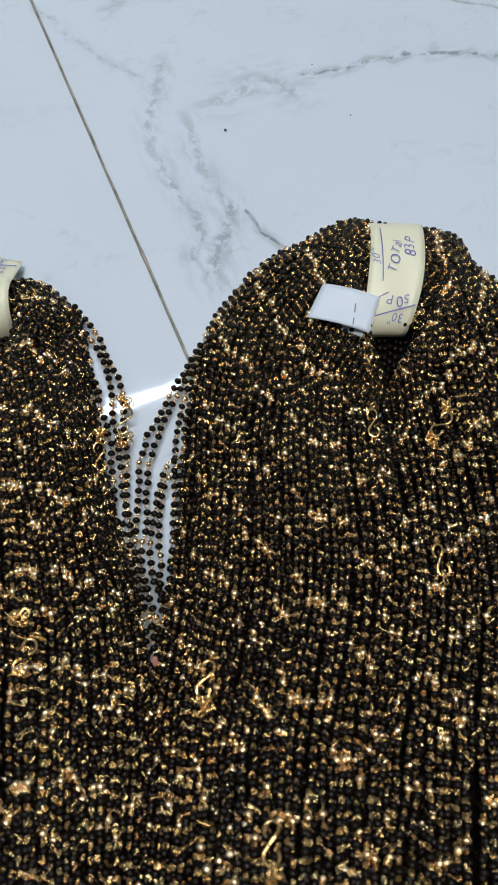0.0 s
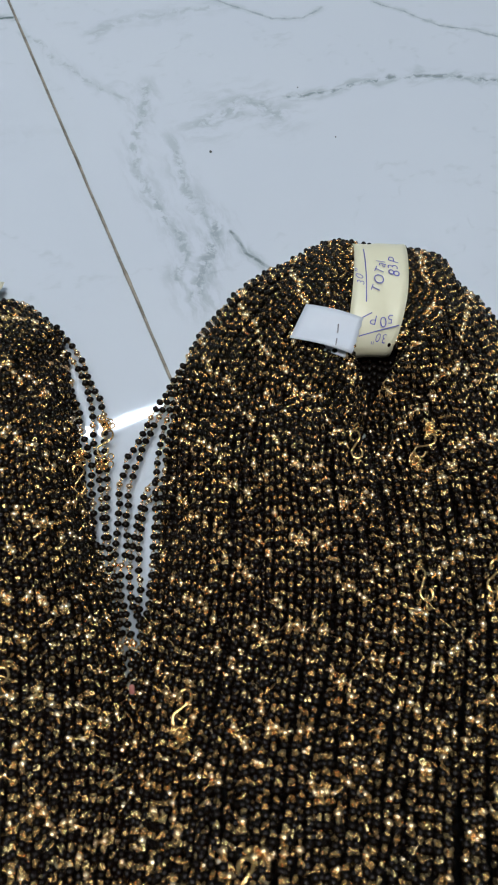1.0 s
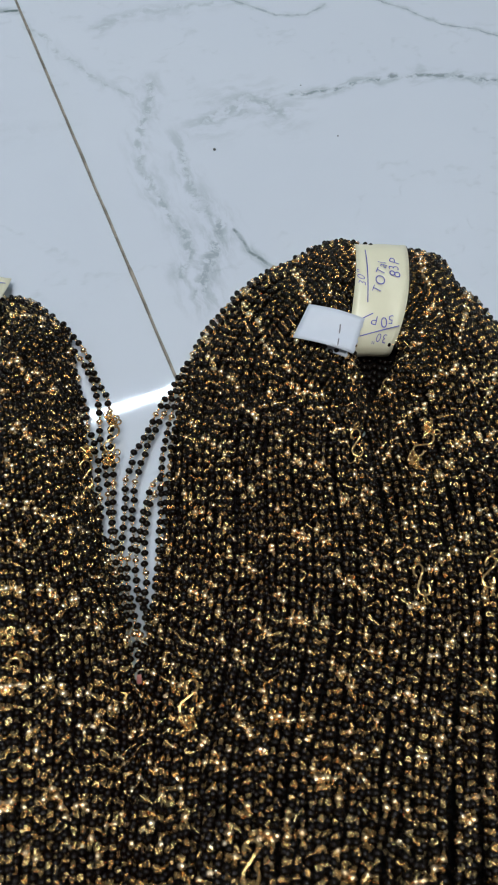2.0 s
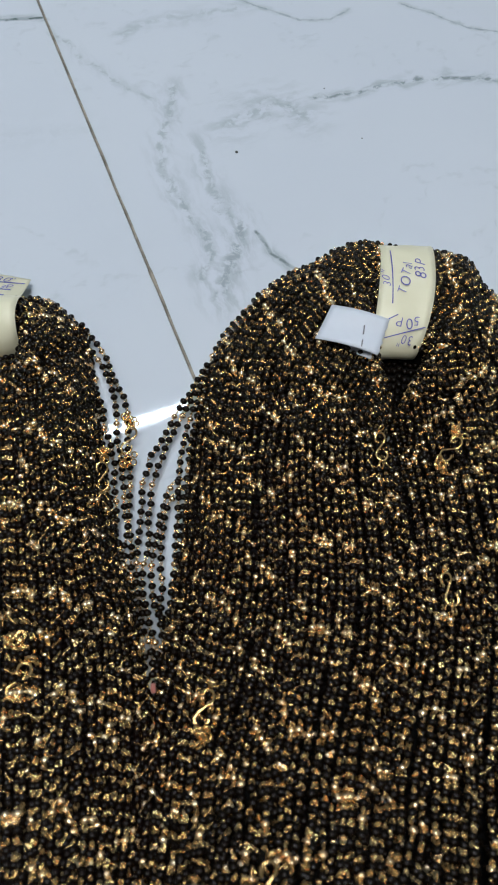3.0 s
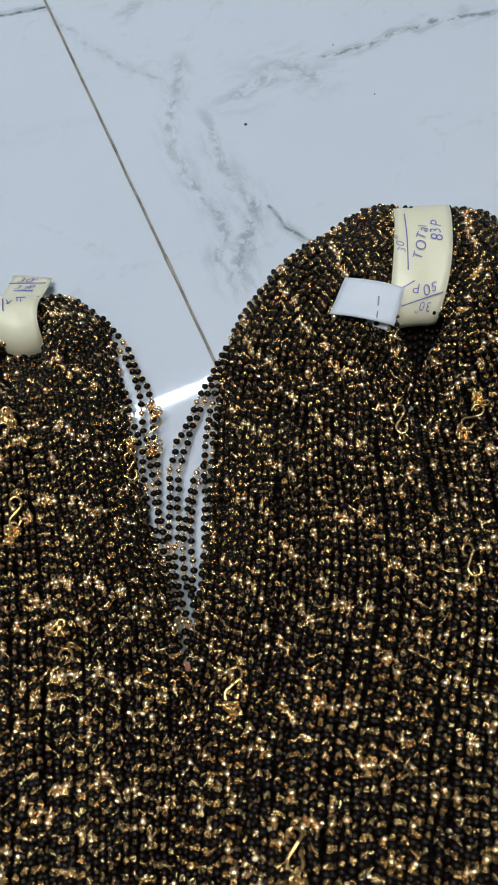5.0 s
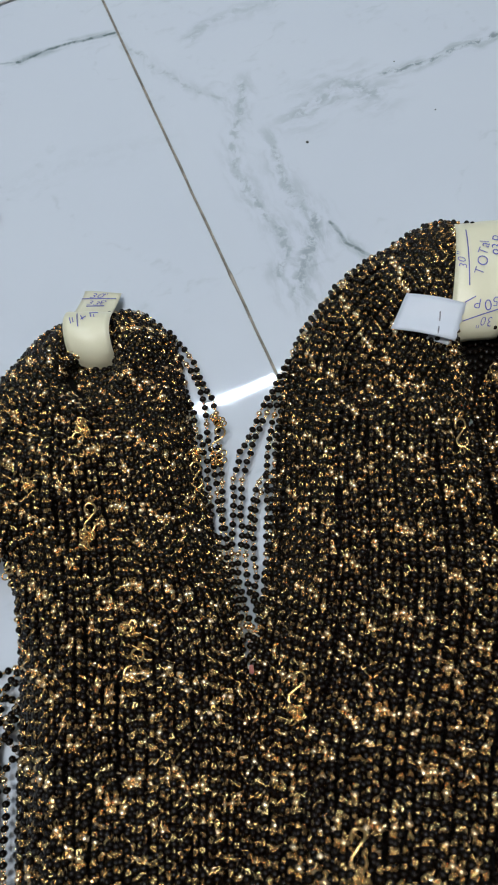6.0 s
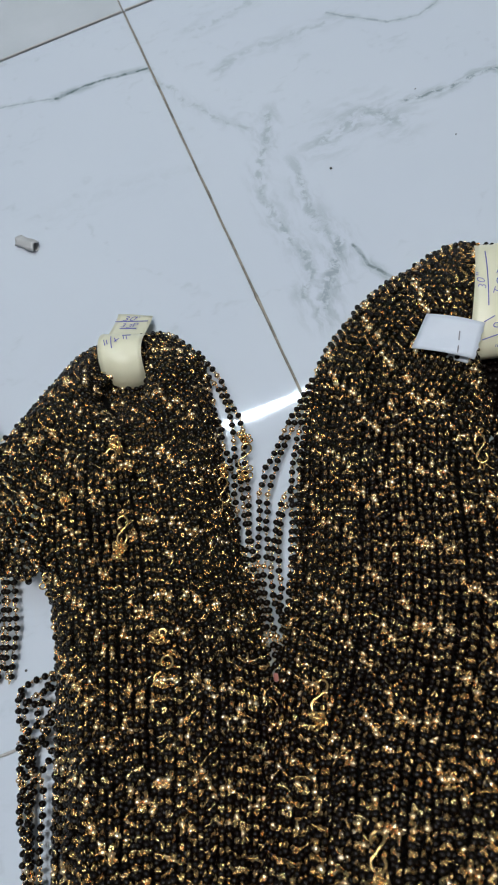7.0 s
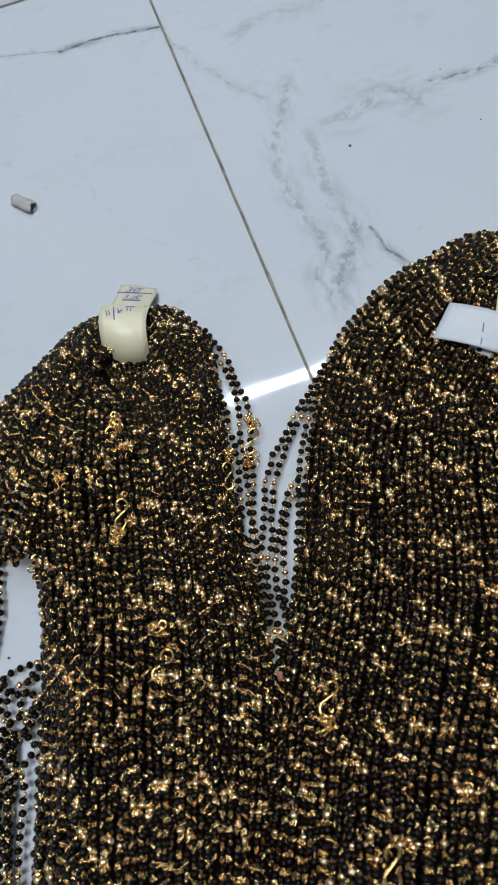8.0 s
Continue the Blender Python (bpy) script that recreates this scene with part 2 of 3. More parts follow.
def spread(proto, at, tan, roll, size):
    """Copies of a prototype at places, its x axis along the tangents."""
    pv, pf = proto
    up = np.tile((0.0, 0.0, 1.0), (len(at), 1))
    side = np.cross(up, tan)
    side /= np.linalg.norm(side, axis=1)[:, None] + 1e-9
    up = np.cross(tan, side)
    c, s = np.cos(roll)[:, None], np.sin(roll)[:, None]
    side, up = c * side + s * up, c * up - s * side
    m = np.stack([tan, side, up], 1) * np.asarray(size).reshape(-1, 1, 1)
    v = np.einsum("pk,nkc->npc", pv, m) + at[:, None]
    f = pf[None] + (np.arange(len(at)) * len(pv))[:, None, None]
    return v.reshape(-1, 3), f.reshape(-1, 4)


# ---------------------------------------------------------------- room
def slab(name, lo, hi, mat, label, category):
    ob = new(name, bm_mesh(name, box(bmesh.new(), lo, hi), mat))
    return tagged(ob, label, category, kind="structure")


X0, X1, Y0, Y1, TOP = -2.0, 2.0, -2.1595, 2.2405, 2.7
floor = slab("floor", (X0, Y0, -0.06), (X1, Y1, -0.0012), GROUT, "white marble tiled floor with thin cement joints", "floor")
slab("ceiling", (X0 - 0.1, Y0 - 0.1, TOP), (X1 + 0.1, Y1 + 0.1, TOP + 0.1), CEIL, "plain unseen ceiling, darkened to stand in for shade overhead", "ceiling")
slab("wall_north", (X0 - 0.1, Y1, -0.06), (X1 + 0.1, Y1 + 0.1, TOP), WALL, "plain unseen wall, darkened to keep bead reflections dim", "wall")
slab("wall_south", (X0 - 0.1, Y0 - 0.1, -0.06), (X1 + 0.1, Y0, TOP), WALL, "plain unseen wall, darkened to keep bead reflections dim", "wall")
slab("wall_west", (X0 - 0.1, Y0, -0.06), (X0, Y1, TOP), WALL, "plain unseen wall, darkened to keep bead reflections dim", "wall")
slab("wall_east", (X1, Y0, -0.06), (X1 + 0.1, Y1, TOP), WALL, "plain unseen wall, darkened to keep bead reflections dim", "wall")


def tube_fitting(x, y):
    thing = tagged(new("tube_lamp"), "lit white tube lamp on an enamelled ceiling batten", "lamp", "tube lamps on the ceiling")
    thing.location = (x, y, TOP)
    part("batten", bm_mesh("batten", box(bmesh.new(), (-0.63, -0.02, -0.05), (0.63, 0.02, 0), 0.004), BATTEN), thing)
    ends = np.stack([np.linspace(-0.6, 0.6, 12), np.zeros(12), np.full(12, -0.075)], 1)
    part("tube", tube_mesh("tube", ends, 0.013, GLOW, 12), thing, "glowing white glass tube")
    for s in (-1, 1):
        part("holder", bm_mesh("holder", box(bmesh.new(), (s * 0.615 - 0.014, -0.018, -0.095), (s * 0.615 + 0.014, 0.018, -0.05), 0.003), BATTEN), thing)


tube_fitting(TUBE[0], TUBE[1])


# body of the added fill light; it stands for no known fitting
def fill_panel_body(x, y):
    thing = tagged(new("added_fill_panel"), "added fill light panel on the ceiling, in an enamelled frame", "lamp")
    thing.location = (x, y, TOP)
    for s in (-1, 1):
        part("frame", bm_mesh("frame", box(bmesh.new(), (-0.63, s * 0.315 - 0.015, -0.05), (0.63, s * 0.315 + 0.015, 0), 0.003), BATTEN), thing)
        part("frame", bm_mesh("frame", box(bmesh.new(), (s * 0.615 - 0.015, -0.3, -0.05), (s * 0.615 + 0.015, 0.3, 0), 0.003), BATTEN), thing)
    part("diffuser", bm_mesh("diffuser", box(bmesh.new(), (-0.6, -0.3, -0.045), (0.6, 0.3, -0.03)), GLOW), thing, "glowing white face of the added fill panel")


fill_panel_body(FILL_PANEL[0], FILL_PANEL[1])

# ---------------------------------------------------------------- chains of beads
PITCH = 0.00398
BLACK_R, GOLD_R = 0.00160, 0.00142
BEAD = (ball(10, 7, 0.8), ball(8, 5, 0.8))


def joined(*protos):
    """Several prototypes as one."""
    places, faces, n = [], [], 0
    for v, f in protos:
        places.append(v)
        faces.append(f + n)
        n += len(v)
    return np.concatenate(places), np.concatenate(faces)


# two interlinked wire eyes between neighbouring beads, one seen flat and one on edge
RING = joined(eye(-0.00030, 0.00078, 0.00062, 0.00017, 0.1, 10), eye(0.00050, 0.00066, 0.00052, 0.00017, 1.4, 8))
ONE = eye(0, 0.00100, 0.00056, 0.00019, 0.3, 8, 3)
TURN_B = -25.0


def chain(path, bundle, origin, layer=0, loose=1.0, pair=None):
    """One strand of black beads with gold wire eyes between; every eighth bead or so is a gold one, in step with its neighbours."""
    same = random.Random(pair if pair is not None else random.random())
    step = PITCH * same.uniform(0.98, 1.03)
    at, tan = even(path, step, max(0.0, same.uniform(0.4, 1.4) + random.uniform(-0.4, 0.4)) * PITCH)
    at = at - np.asarray(origin)
    n = len(at)
    at = at + np.random.normal(0, 1, (n, 3)) * (0.00026, 0.00022, 0.0004) * loose
    golden = (np.arange(n) - n // 2 + same.randrange(8)) % 8 < 1
    black = ~golden if layer < 3 else np.full(n, True)
    size = np.random.uniform(0.93, 1.05, n) * BLACK_R
    roll = np.random.uniform(0, 6.28, n)
    lean = tan + np.random.normal(0, 0.12, tan.shape)
    lean /= np.linalg.norm(lean, axis=1)[:, None]
    v, f = spread(BEAD[0 if layer == 0 else 1], at[black], lean[black], roll[black], size[black])
    ob = part("chain", mesh_of("chain", v, f, BLACK), bundle)
    if layer < 2:
        mid = at + tan * step / 2
        lean = tan + np.random.normal(0, 0.22, tan.shape)
        lean /= np.linalg.norm(lean, axis=1)[:, None]
        mid = mid + np.random.normal(0, 0.00015, mid.shape) + (0, 0, 0.0004)
        v, f = spread(RING if layer == 0 else ONE, mid, lean, np.random.normal(0, 0.6, n), np.random.uniform(0.86, 1.16, n))
        part("gold_link", mesh_of("gold_link", v, f, GOLD_WIRE), ob, "gold-plated wire eyes")["kind"] = "stuff"
    if golden.any() and layer < 3:
        v, f = spread(BEAD[0 if layer == 0 else 1], at[golden], tan[golden], roll[golden], size[golden] * GOLD_R / BLACK_R)
        part("gold_bead", mesh_of("gold_bead", v, f, GOLD_BEAD), ob, "small round gold-plated beads")["kind"] = "stuff"
    return ob


def wander(n, amount, knots=9, source=np.random):
    return np.interp(np.linspace(0, knots - 1, n), np.arange(knots), source.uniform(-amount, amount, knots))


def groups_of(count, seed):
    """For each strand of a row the number of the small group that it runs in."""
    rng, out, g = random.Random(seed), [], seed
    while len(out) < count:
        out += [g] * rng.choice((1, 2, 2, 3, 4))
        g += 2
    return out[:count]


def half(outer, inner, a, n=150):
    """Plan of a strand between two guides."""
    return smooth_path((1 - a) * np.asarray(inner) + a * np.asarray(outer), n)


def profile(rows, n):
    return smooth_path(np.asarray(rows, float)[:, None], n)[:, 0]


def lift(a, crest, base, dip, n=150):
    """Height of the heap's surface along a strand; a is 0 at the parting, 1 at the outer edge."""
    H, B, D = profile(crest, n), profile(base, n), profile(dip, n)
    x = max(0.0, (a - 0.35) / 0.65)
    y = max(0.0, (0.3 - a) / 0.3)
    return B + (H - B) * (1 - x ** 2.2) - D * y ** 1.5


def arch(left, right):
    """A left half, reversed, and a right half as one path."""
    return np.vstack([left[::-1], right[1:]])


def strand_half(spec, a, layer, v_seat, pair=0):
    outer, inner, crest, base, dip = spec
    n = 150
    # strands drift across their neighbours on the way, but keep to the heap's edge
    drift = np.clip(a + wander(n, 0.02, 6) * np.linspace(0, 1, n) ** 0.7 * min(1.0, 4 * (1 - a)) * min(1.0, 0.2 + 4 * a), 0, 1)[:, None]
    plan = (1 - drift) * smooth_path(inner, n) + drift * smooth_path(outer, n)
    z = lift(a, crest, base, dip, n) - 0.0015 * layer
    ramp = np.linspace(0, 1, n) ** 0.5
    together, shared = np.random.RandomState(7 * layer + 3), np.random.RandomState(pair)
    plan[:, 0] += (wander(n, 0.0022, 6, together) + wander(n, 0.0016, 13, together) + wander(n, 0.0006, 12, shared) + wander(n, 0.0006, 16) + wander(n, 0.0005, 40)) * ramp
    plan[:, 1] += wander(n, 0.0008) * ramp
    # where they pass under the band they lie as in a rope
    near = np.clip(1 - np.arange(n) / 26.0, 0, 1)
    near = near * near * (3 - 2 * near)
    z = z + (wander(n, 0.0006, 9, together) + wander(n, 0.0007, 20) + wander(n, 0.0006, 45)) * (1 - near)
    mid_v, half_v, mid_z, half_z = v_seat
    seat = mid_z + half_z * math.sqrt(max(0.02, 1 - ((plan[0, 1] - mid_v) / half_v) ** 2)) - 0.0026 * layer - 0.002
    z = z * (1 - near) + seat * near
    return np.c_[plan, np.maximum(z, 0.0016)]


def heap_core(spec, bundle, origin, drop):
    """The packed strands inside the heap, as one ridged body under the outer layers."""
    outer, inner, crest, base, dip = spec
    rows, cols = 26, 60
    grid = []
    for i in range(rows):
        a = i / (rows - 1)
        plan = half(outer, inner, min(a, 0.97), cols)
        z = lift(a, crest, base, dip, cols) - drop + 0.0006 * (i % 2)
        grid.append(np.c_[plan, np.maximum(z, 0.0006)])
    top = np.array(grid)
    low = top.copy()
    low[:, :, 2] = 0.0003
    v = np.concatenate([top.reshape(-1, 3), low.reshape(-1, 3)]) - np.asarray(origin)
    f, m = [], rows * cols
    for i in range(rows - 1):
        for j in range(cols - 1):
            q = [i * cols + j, (i + 1) * cols + j, (i + 1) * cols + j + 1, i * cols + j + 1]
            f.append(q)
            f.append([m + k for k in reversed(q)])
    rim = [j for j in range(cols)] + [i * cols + cols - 1 for i in range(1, rows)] + [(rows - 1) * cols + j for j in range(cols - 2, -1, -1)] + [i * cols for i in range(rows - 2, 0, -1)]
    for p, q in zip(rim, rim[1:] + rim[:1]):
        f.append([p, q, m + q, m + p])
    part("packed_chains_and_shade", mesh_of("packed_chains_and_shade", v, f, CORE), bundle, "dark mass for packed bead chains and the shade among them")


def bundle_at(name_label, u, v, group="bundles of bead chains on the floor"):
    thing = tagged(new("bead_chain_bundle"), name_label, "bead chains", group)
    m = pose(0, 0, 0, 0, 0, TURN_B)
    thing.matrix_world = m @ Matrix.Translation((u, v, 0))
    return thing, (u, v, 0)


# guides of the two large bundles, in plan across (u) and along (v) the chains
B1_OUT_L = [(0.113, 0.0145), (0.0915, 0.0188), (0.0757, 0.0112), (0.0632, 0.0033), (0.0498, -0.0122), (0.0350, -0.0370), (0.0283, -0.0607), (0.0243, -0.09), (0.0235, -0.125), (0.0225, -0.16), (0.020, -0.20), (0.020, -0.25), (0.020, -0.30)]
B1_IN_L = [(0.113, -0.0365), (0.1025, -0.040), (0.1050, -0.051), (0.1082, -0.06), (0.1090, -0.069), (0.1052, -0.079), (0.1080, -0.089), (0.1085, -0.105), (0.109, -0.13), (0.106, -0.16), (0.095, -0.2), (0.082, -0.25), (0.074, -0.3)]
B1_OUT_R = [(0.113, 0.0145), (0.1475, 0.0165), (0.1595, 0.0062), (0.169, -0.003), (0.179, -0.0165), (0.188, -0.038), (0.196, -0.06), (0.2, -0.09), (0.2, -0.125), (0.197, -0.16), (0.19, -0.20), (0.18, -0.25), (0.172, -0.30)]
B1_IN_R = [(0.113, -0.0365), (0.1240, -0.040), (0.1200, -0.051), (0.1150, -0.06), (0.1115, -0.069), (0.1102, -0.079), (0.1105, -0.089), (0.111, -0.105), (0.1110, -0.13), (0.1078, -0.16), (0.0967, -0.2), (0.0837, -0.25), (0.0757, -0.3)]
B1_CREST = [0.022, 0.0210, 0.0215, 0.0225, 0.0225, 0.0225, 0.023, 0.025, 0.029, 0.036, 0.047, 0.065, 0.078]
B1_BASE = [0.004, 0.003, 0.003, 0.003, 0.003, 0.003, 0.003, 0.003, 0.005, 0.013, 0.022, 0.034, 0.044]
B1_DIP = [0, 0.006, 0.010, 0.012, 0.013, 0.012, 0.009, 0.004, 0.002, 0.001, 0.001, 0.001, 0.001]
B2_OUT_R = [(-0.059, -0.0305), (-0.0418, -0.0258), (-0.0315, -0.0300), (-0.0225, -0.0410), (-0.0180, -0.0530), (-0.0145, -0.0690), (-0.0085, -0.092), (-0.0022, -0.116), (0.0060, -0.142), (0.0160, -0.168), (0.0235, -0.2), (0.024, -0.25), (0.026, -0.3)]
B2_IN_R = [(-0.059, -0.0505), (-0.0472, -0.0525), (-0.0465, -0.0605), (-0.0475, -0.0675), (-0.048, -0.0745), (-0.0465, -0.084), (-0.043, -0.097), (-0.038, -0.114), (-0.032, -0.135), (-0.0245, -0.165), (-0.0165, -0.2), (-0.007, -0.25), (0, -0.3)]
B2_OUT_L = [(-0.059, -0.0305), (-0.073, -0.032), (-0.081, -0.037), (-0.087, -0.047), (-0.091, -0.057), (-0.094, -0.073), (-0.094, -0.093), (-0.093, -0.113), (-0.0905, -0.136), (-0.0815, -0.153), (-0.0725, -0.178), (-0.0590, -0.24), (-0.050, -0.3)]
B2_IN_L = [(-0.059, -0.0505), (-0.07, -0.0525), (-0.0705, -0.0605), (-0.0665, -0.0675), (-0.059, -0.0745), (-0.0495, -0.084), (-0.0448, -0.097), (-0.0396, -0.114), (-0.0336, -0.135), (-0.0261, -0.165), (-0.0181, -0.2), (-0.0086, -0.25), (-0.0016, -0.3)]
B2_CREST = [0.017, 0.0168, 0.0180, 0.020, 0.021, 0.023, 0.025, 0.026, 0.027, 0.032, 0.039, 0.051, 0.061]
B2_BASE = [0.004, 0.003, 0.003, 0.003, 0.003, 0.003, 0.003, 0.004, 0.006, 0.014, 0.022, 0.034, 0.044]
B2_BASE_L = [0.004, 0.003, 0.003, 0.003, 0.003, 0.003, 0.003, 0.003, 0.004, 0.004, 0.005, 0.006, 0.008]
B2_DIP = [0, 0.004, 0.006, 0.007, 0.006, 0.003, 0, 0, 0, 0, 0, 0, 0]
WING_OUT = [(-0.059, -0.0305), (-0.0846, -0.036), (-0.098, -0.0525), (-0.1093, -0.069), (-0.12, -0.0855), (-0.135, -0.1), (-0.155, -0.12), (-0.165, -0.16), (-0.17, -0.22)]
WING_IN = [(-0.059, -0.047), (-0.070, -0.065), (-0.075, -0.095), (-0.078, -0.125), (-0.083, -0.149), (-0.095, -0.1475), (-0.113, -0.147), (-0.14, -0.165), (-0.15, -0.22)]
WING_CREST = [0.016, 0.0165, 0.020, 0.021, 0.019, 0.017, 0.016, 0.012, 0.008]
WING_BASE = [0.004, 0.003, 0.003, 0.003, 0.004, 0.006, 0.006, 0.004, 0.004]
WING_DIP = [0, 0, 0, 0, 0, 0, 0, 0, 0]

# the rope of chains inside each band: middle and half width along v, middle and half height
SEAT_1 = (-0.0105, 0.0285, 0.0115, 0.0125)
SEAT_2 = (-0.0412, 0.0118, 0.009, 0.0095)

spec_1l = (B1_OUT_L, B1_IN_L, B1_CREST, B1_BASE, B1_DIP)
spec_1r = (B1_OUT_R, B1_IN_R, B1_CREST, B1_BASE, B1_DIP)
spec_2l = (B2_OUT_L, B2_IN_L, B2_CREST, B2_BASE_L, B2_DIP)
spec_2r = (B2_OUT_R, B2_IN_R, B2_CREST, B2_BASE, B2_DIP)
spec_2w = (WING_OUT, WING_IN, WING_CREST, WING_BASE, WING_DIP)

bundle_1, O1 = bundle_at("large bundle of black and gold bead chains, cream band", 0.112, -0.12)
N1 = 32
for layer in range(3):
    for k, g in enumerate(groups_of(N1, 1000 * layer + 1001)):
        a = min(1.0, max(0.0, (k + 0.5 * (layer % 2) + random.uniform(-0.2, 0.2)) / (N1 - 1)))
        if layer and a > 0.985:
            continue
        chain(arch(strand_half(spec_1l, a, layer, SEAT_1, g), strand_half(spec_1r, a, layer, SEAT_1, g + 1)), bundle_1, O1, layer, 1.0, g)
heap_core(spec_1l, bundle_1, O1, 0.0085)
heap_core(spec_1r, bundle_1, O1, 0.0085)

bundle_2, O2 = bundle_at("smaller bundle of black and gold bead chains, cream band", -0.045, -0.12)
N2, N2W = 20, 23
for layer in range(3):
    for k, g in enumerate(groups_of(N2, 1000 * layer + 5001)):
        a = min(1.0, max(0.0, (k + 0.5 * (layer % 2) + random.uniform(-0.2, 0.2)) / (N2 - 1)))
        if layer and a > 0.985:
            continue
        chain(arch(strand_half(spec_2l, a, layer, SEAT_2, g), strand_half(spec_2r, a, layer, SEAT_2, g + 1)), bundle_2, O2, layer, 1.0, g)
    for k, g in enumerate(groups_of(N2W, 1000 * layer + 9001)):
        a = min(1.0, (k + 0.5 * (layer % 2) + random.uniform(0, 0.4)) / (N2W - 0.5))
        chain(strand_half(spec_2w, a, layer, SEAT_2, g), bundle_2, O2, layer, 1.0, g)
heap_core(spec_2l, bundle_2, O2, 0.0085)
heap_core(spec_2r, bundle_2, O2, 0.0085)

# ---------------------------------------------------------------- third bundle, loose strands, hooks
bundle_3, O3 = bundle_at("loose end of black and gold bead chains", -0.11, -0.12)
B3_EDGE = np.array([(-0.138, -0.045, 0.004), (-0.1262, -0.0807, 0.004), (-0.1145, -0.1146, 0.004), (-0.1035, -0.1439, 0.004), (-0.0975, -0.1651, 0.004), (-0.0955, -0.184, 0.003)])
for k in range(5):
    one = smooth_path(B3_EDGE - (0.0056 * k - 0.0038, 0, 0), 60)
    two = smooth_path(B3_EDGE - (0.0056 * k - 0.0010, 0, -0.001), 60)
    turn = np.array([one[-1] + (-0.0003, -0.006 - 0.001 * (k % 2), 0), one[-1] + (-0.0014, -0.0075 - 0.001 * (k % 2), 0.001), two[-1] + (0.0003, -0.006 - 0.001 * (k % 2), 0)])
    chain(smooth_path(np.vstack([one, turn, two[::-1]])[::3], 200), bundle_3, O3, 0, 0.6)

def sheet_mesh(name, grid, mat, thick=0.00025):
    """A thin sheet of paper from a grid of places, closed all round."""
    top = np.asarray(grid, float)
    r, c = top.shape[:2]
    du, dv = np.gradient(top, axis=0), np.gradient(top, axis=1)
    nor = np.cross(du, dv)
    nor /= np.linalg.norm(nor, axis=2)[:, :, None] + 1e-12
    low = top - nor * thick
    v = np.concatenate([top.reshape(-1, 3), low.reshape(-1, 3)])
    m, f = r * c, []
    for i in range(r - 1):
        for j in range(c - 1):
            q = [i * c + j, (i + 1) * c + j, (i + 1) * c + j + 1, i * c + j + 1]
            f += [q, [m + k for k in reversed(q)]]
    rim = list(range(c)) + [i * c + c - 1 for i in range(1, r)] + [(r - 1) * c + j for j in range(c - 2, -1, -1)] + [i * c for i in range(r - 2, 0, -1)]
    f += [[p, q, m + q, m + p] for p, q in zip(rim, rim[1:] + rim[:1])]
    return mesh_of(name, v, f, mat)


def shade_fill(rows, bundle, origin):
    """Dark sheet that stands in for shade deep in the parting below a band: (v, u from, u to, z) rows."""
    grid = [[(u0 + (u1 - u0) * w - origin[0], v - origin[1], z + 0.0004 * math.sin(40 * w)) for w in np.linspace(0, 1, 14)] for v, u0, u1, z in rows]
    part("packed_chains_and_shade", sheet_mesh("packed_chains_and_shade", grid, CORE, 0.0015), bundle, "dark mass for packed bead chains and the shade among them")


# black sheet over the floor in place of the shade below the first band
shade_fill([(-0.030, 0.097, 0.129, 0.0018), (-0.045, 0.097, 0.129, 0.0018), (-0.060, 0.100, 0.123, 0.0018), (-0.0735, 0.105, 0.115, 0.0018)], bundle_1, O1)
# low all-black strands without gold, added to darken the parting further
for k in range(11):
    u = 0.1005 + 0.0024 * k
    w = 0.109 + (u - 0.1125) * 0.25
    chain(smooth_path([(u, -0.022, 0.004), (u, -0.046, 0.0035), (0.5 * (u + w), -0.062, 0.003), (w, -0.0745, 0.003)], 60), bundle_1, O1, 3, 0.6)
shade_fill([(-0.035, -0.072, -0.044, 0.006), (-0.055, -0.073, -0.044, 0.008), (-0.070, -0.068, -0.046, 0.009), (-0.085, -0.056, -0.044, 0.010), (-0.1, -0.050, -0.042, 0.012)], bundle_2, O2)
for k in range(10):
    u = -0.0695 + 0.0024 * k
    w = -0.0475 + (u + 0.0585) * 0.3
    chain(smooth_path([(u, -0.038, 0.009), (u, -0.054, 0.0085), (0.6 * u + 0.4 * w, -0.066, 0.0125), (w, -0.084, 0.0165), (w + 0.005, -0.105, 0.0185)], 60), bundle_2, O2, 0, 0.8)

BEAD_MESH = mesh_of("bead", BEAD[0][0] * BLACK_R, BEAD[0][1], BLACK)
GOLD_MESH = mesh_of("gold_bead", BEAD[0][0] * GOLD_R, BEAD[0][1], GOLD_BEAD)


def loose_chain(ctrl, bundle, origin, shift=(0, 0, 0), phase=0):
    """A strand that lies apart: every bead of it is a piece of its own on the wire."""
    path = smooth_path(np.asarray(ctrl) + np.asarray(shift), 160)
    at, tan = even(path, PITCH, 0.001)
    at = at - np.asarray(origin) + np.random.normal(0, 0.00016, at.shape)
    v, f = spread(RING, at + tan * PITCH / 2, tan, np.random.normal(0, 0.7, len(at)), np.full(len(at), 1.05))
    ob = part("chain", mesh_of("chain", v, f, GOLD_WIRE), bundle, "loose strand of beads on gold wire eyes")
    for k, (p, d) in enumerate(zip(at, tan)):
        is_gold = (k + phase) % 8 == 3
        piece = part("gold_bead" if is_gold else "bead", GOLD_MESH if is_gold else BEAD_MESH, ob)
        piece.matrix_basis = Matrix.Translation(p) @ Vector(d).to_track_quat("X", "Z").to_matrix().to_4x4()


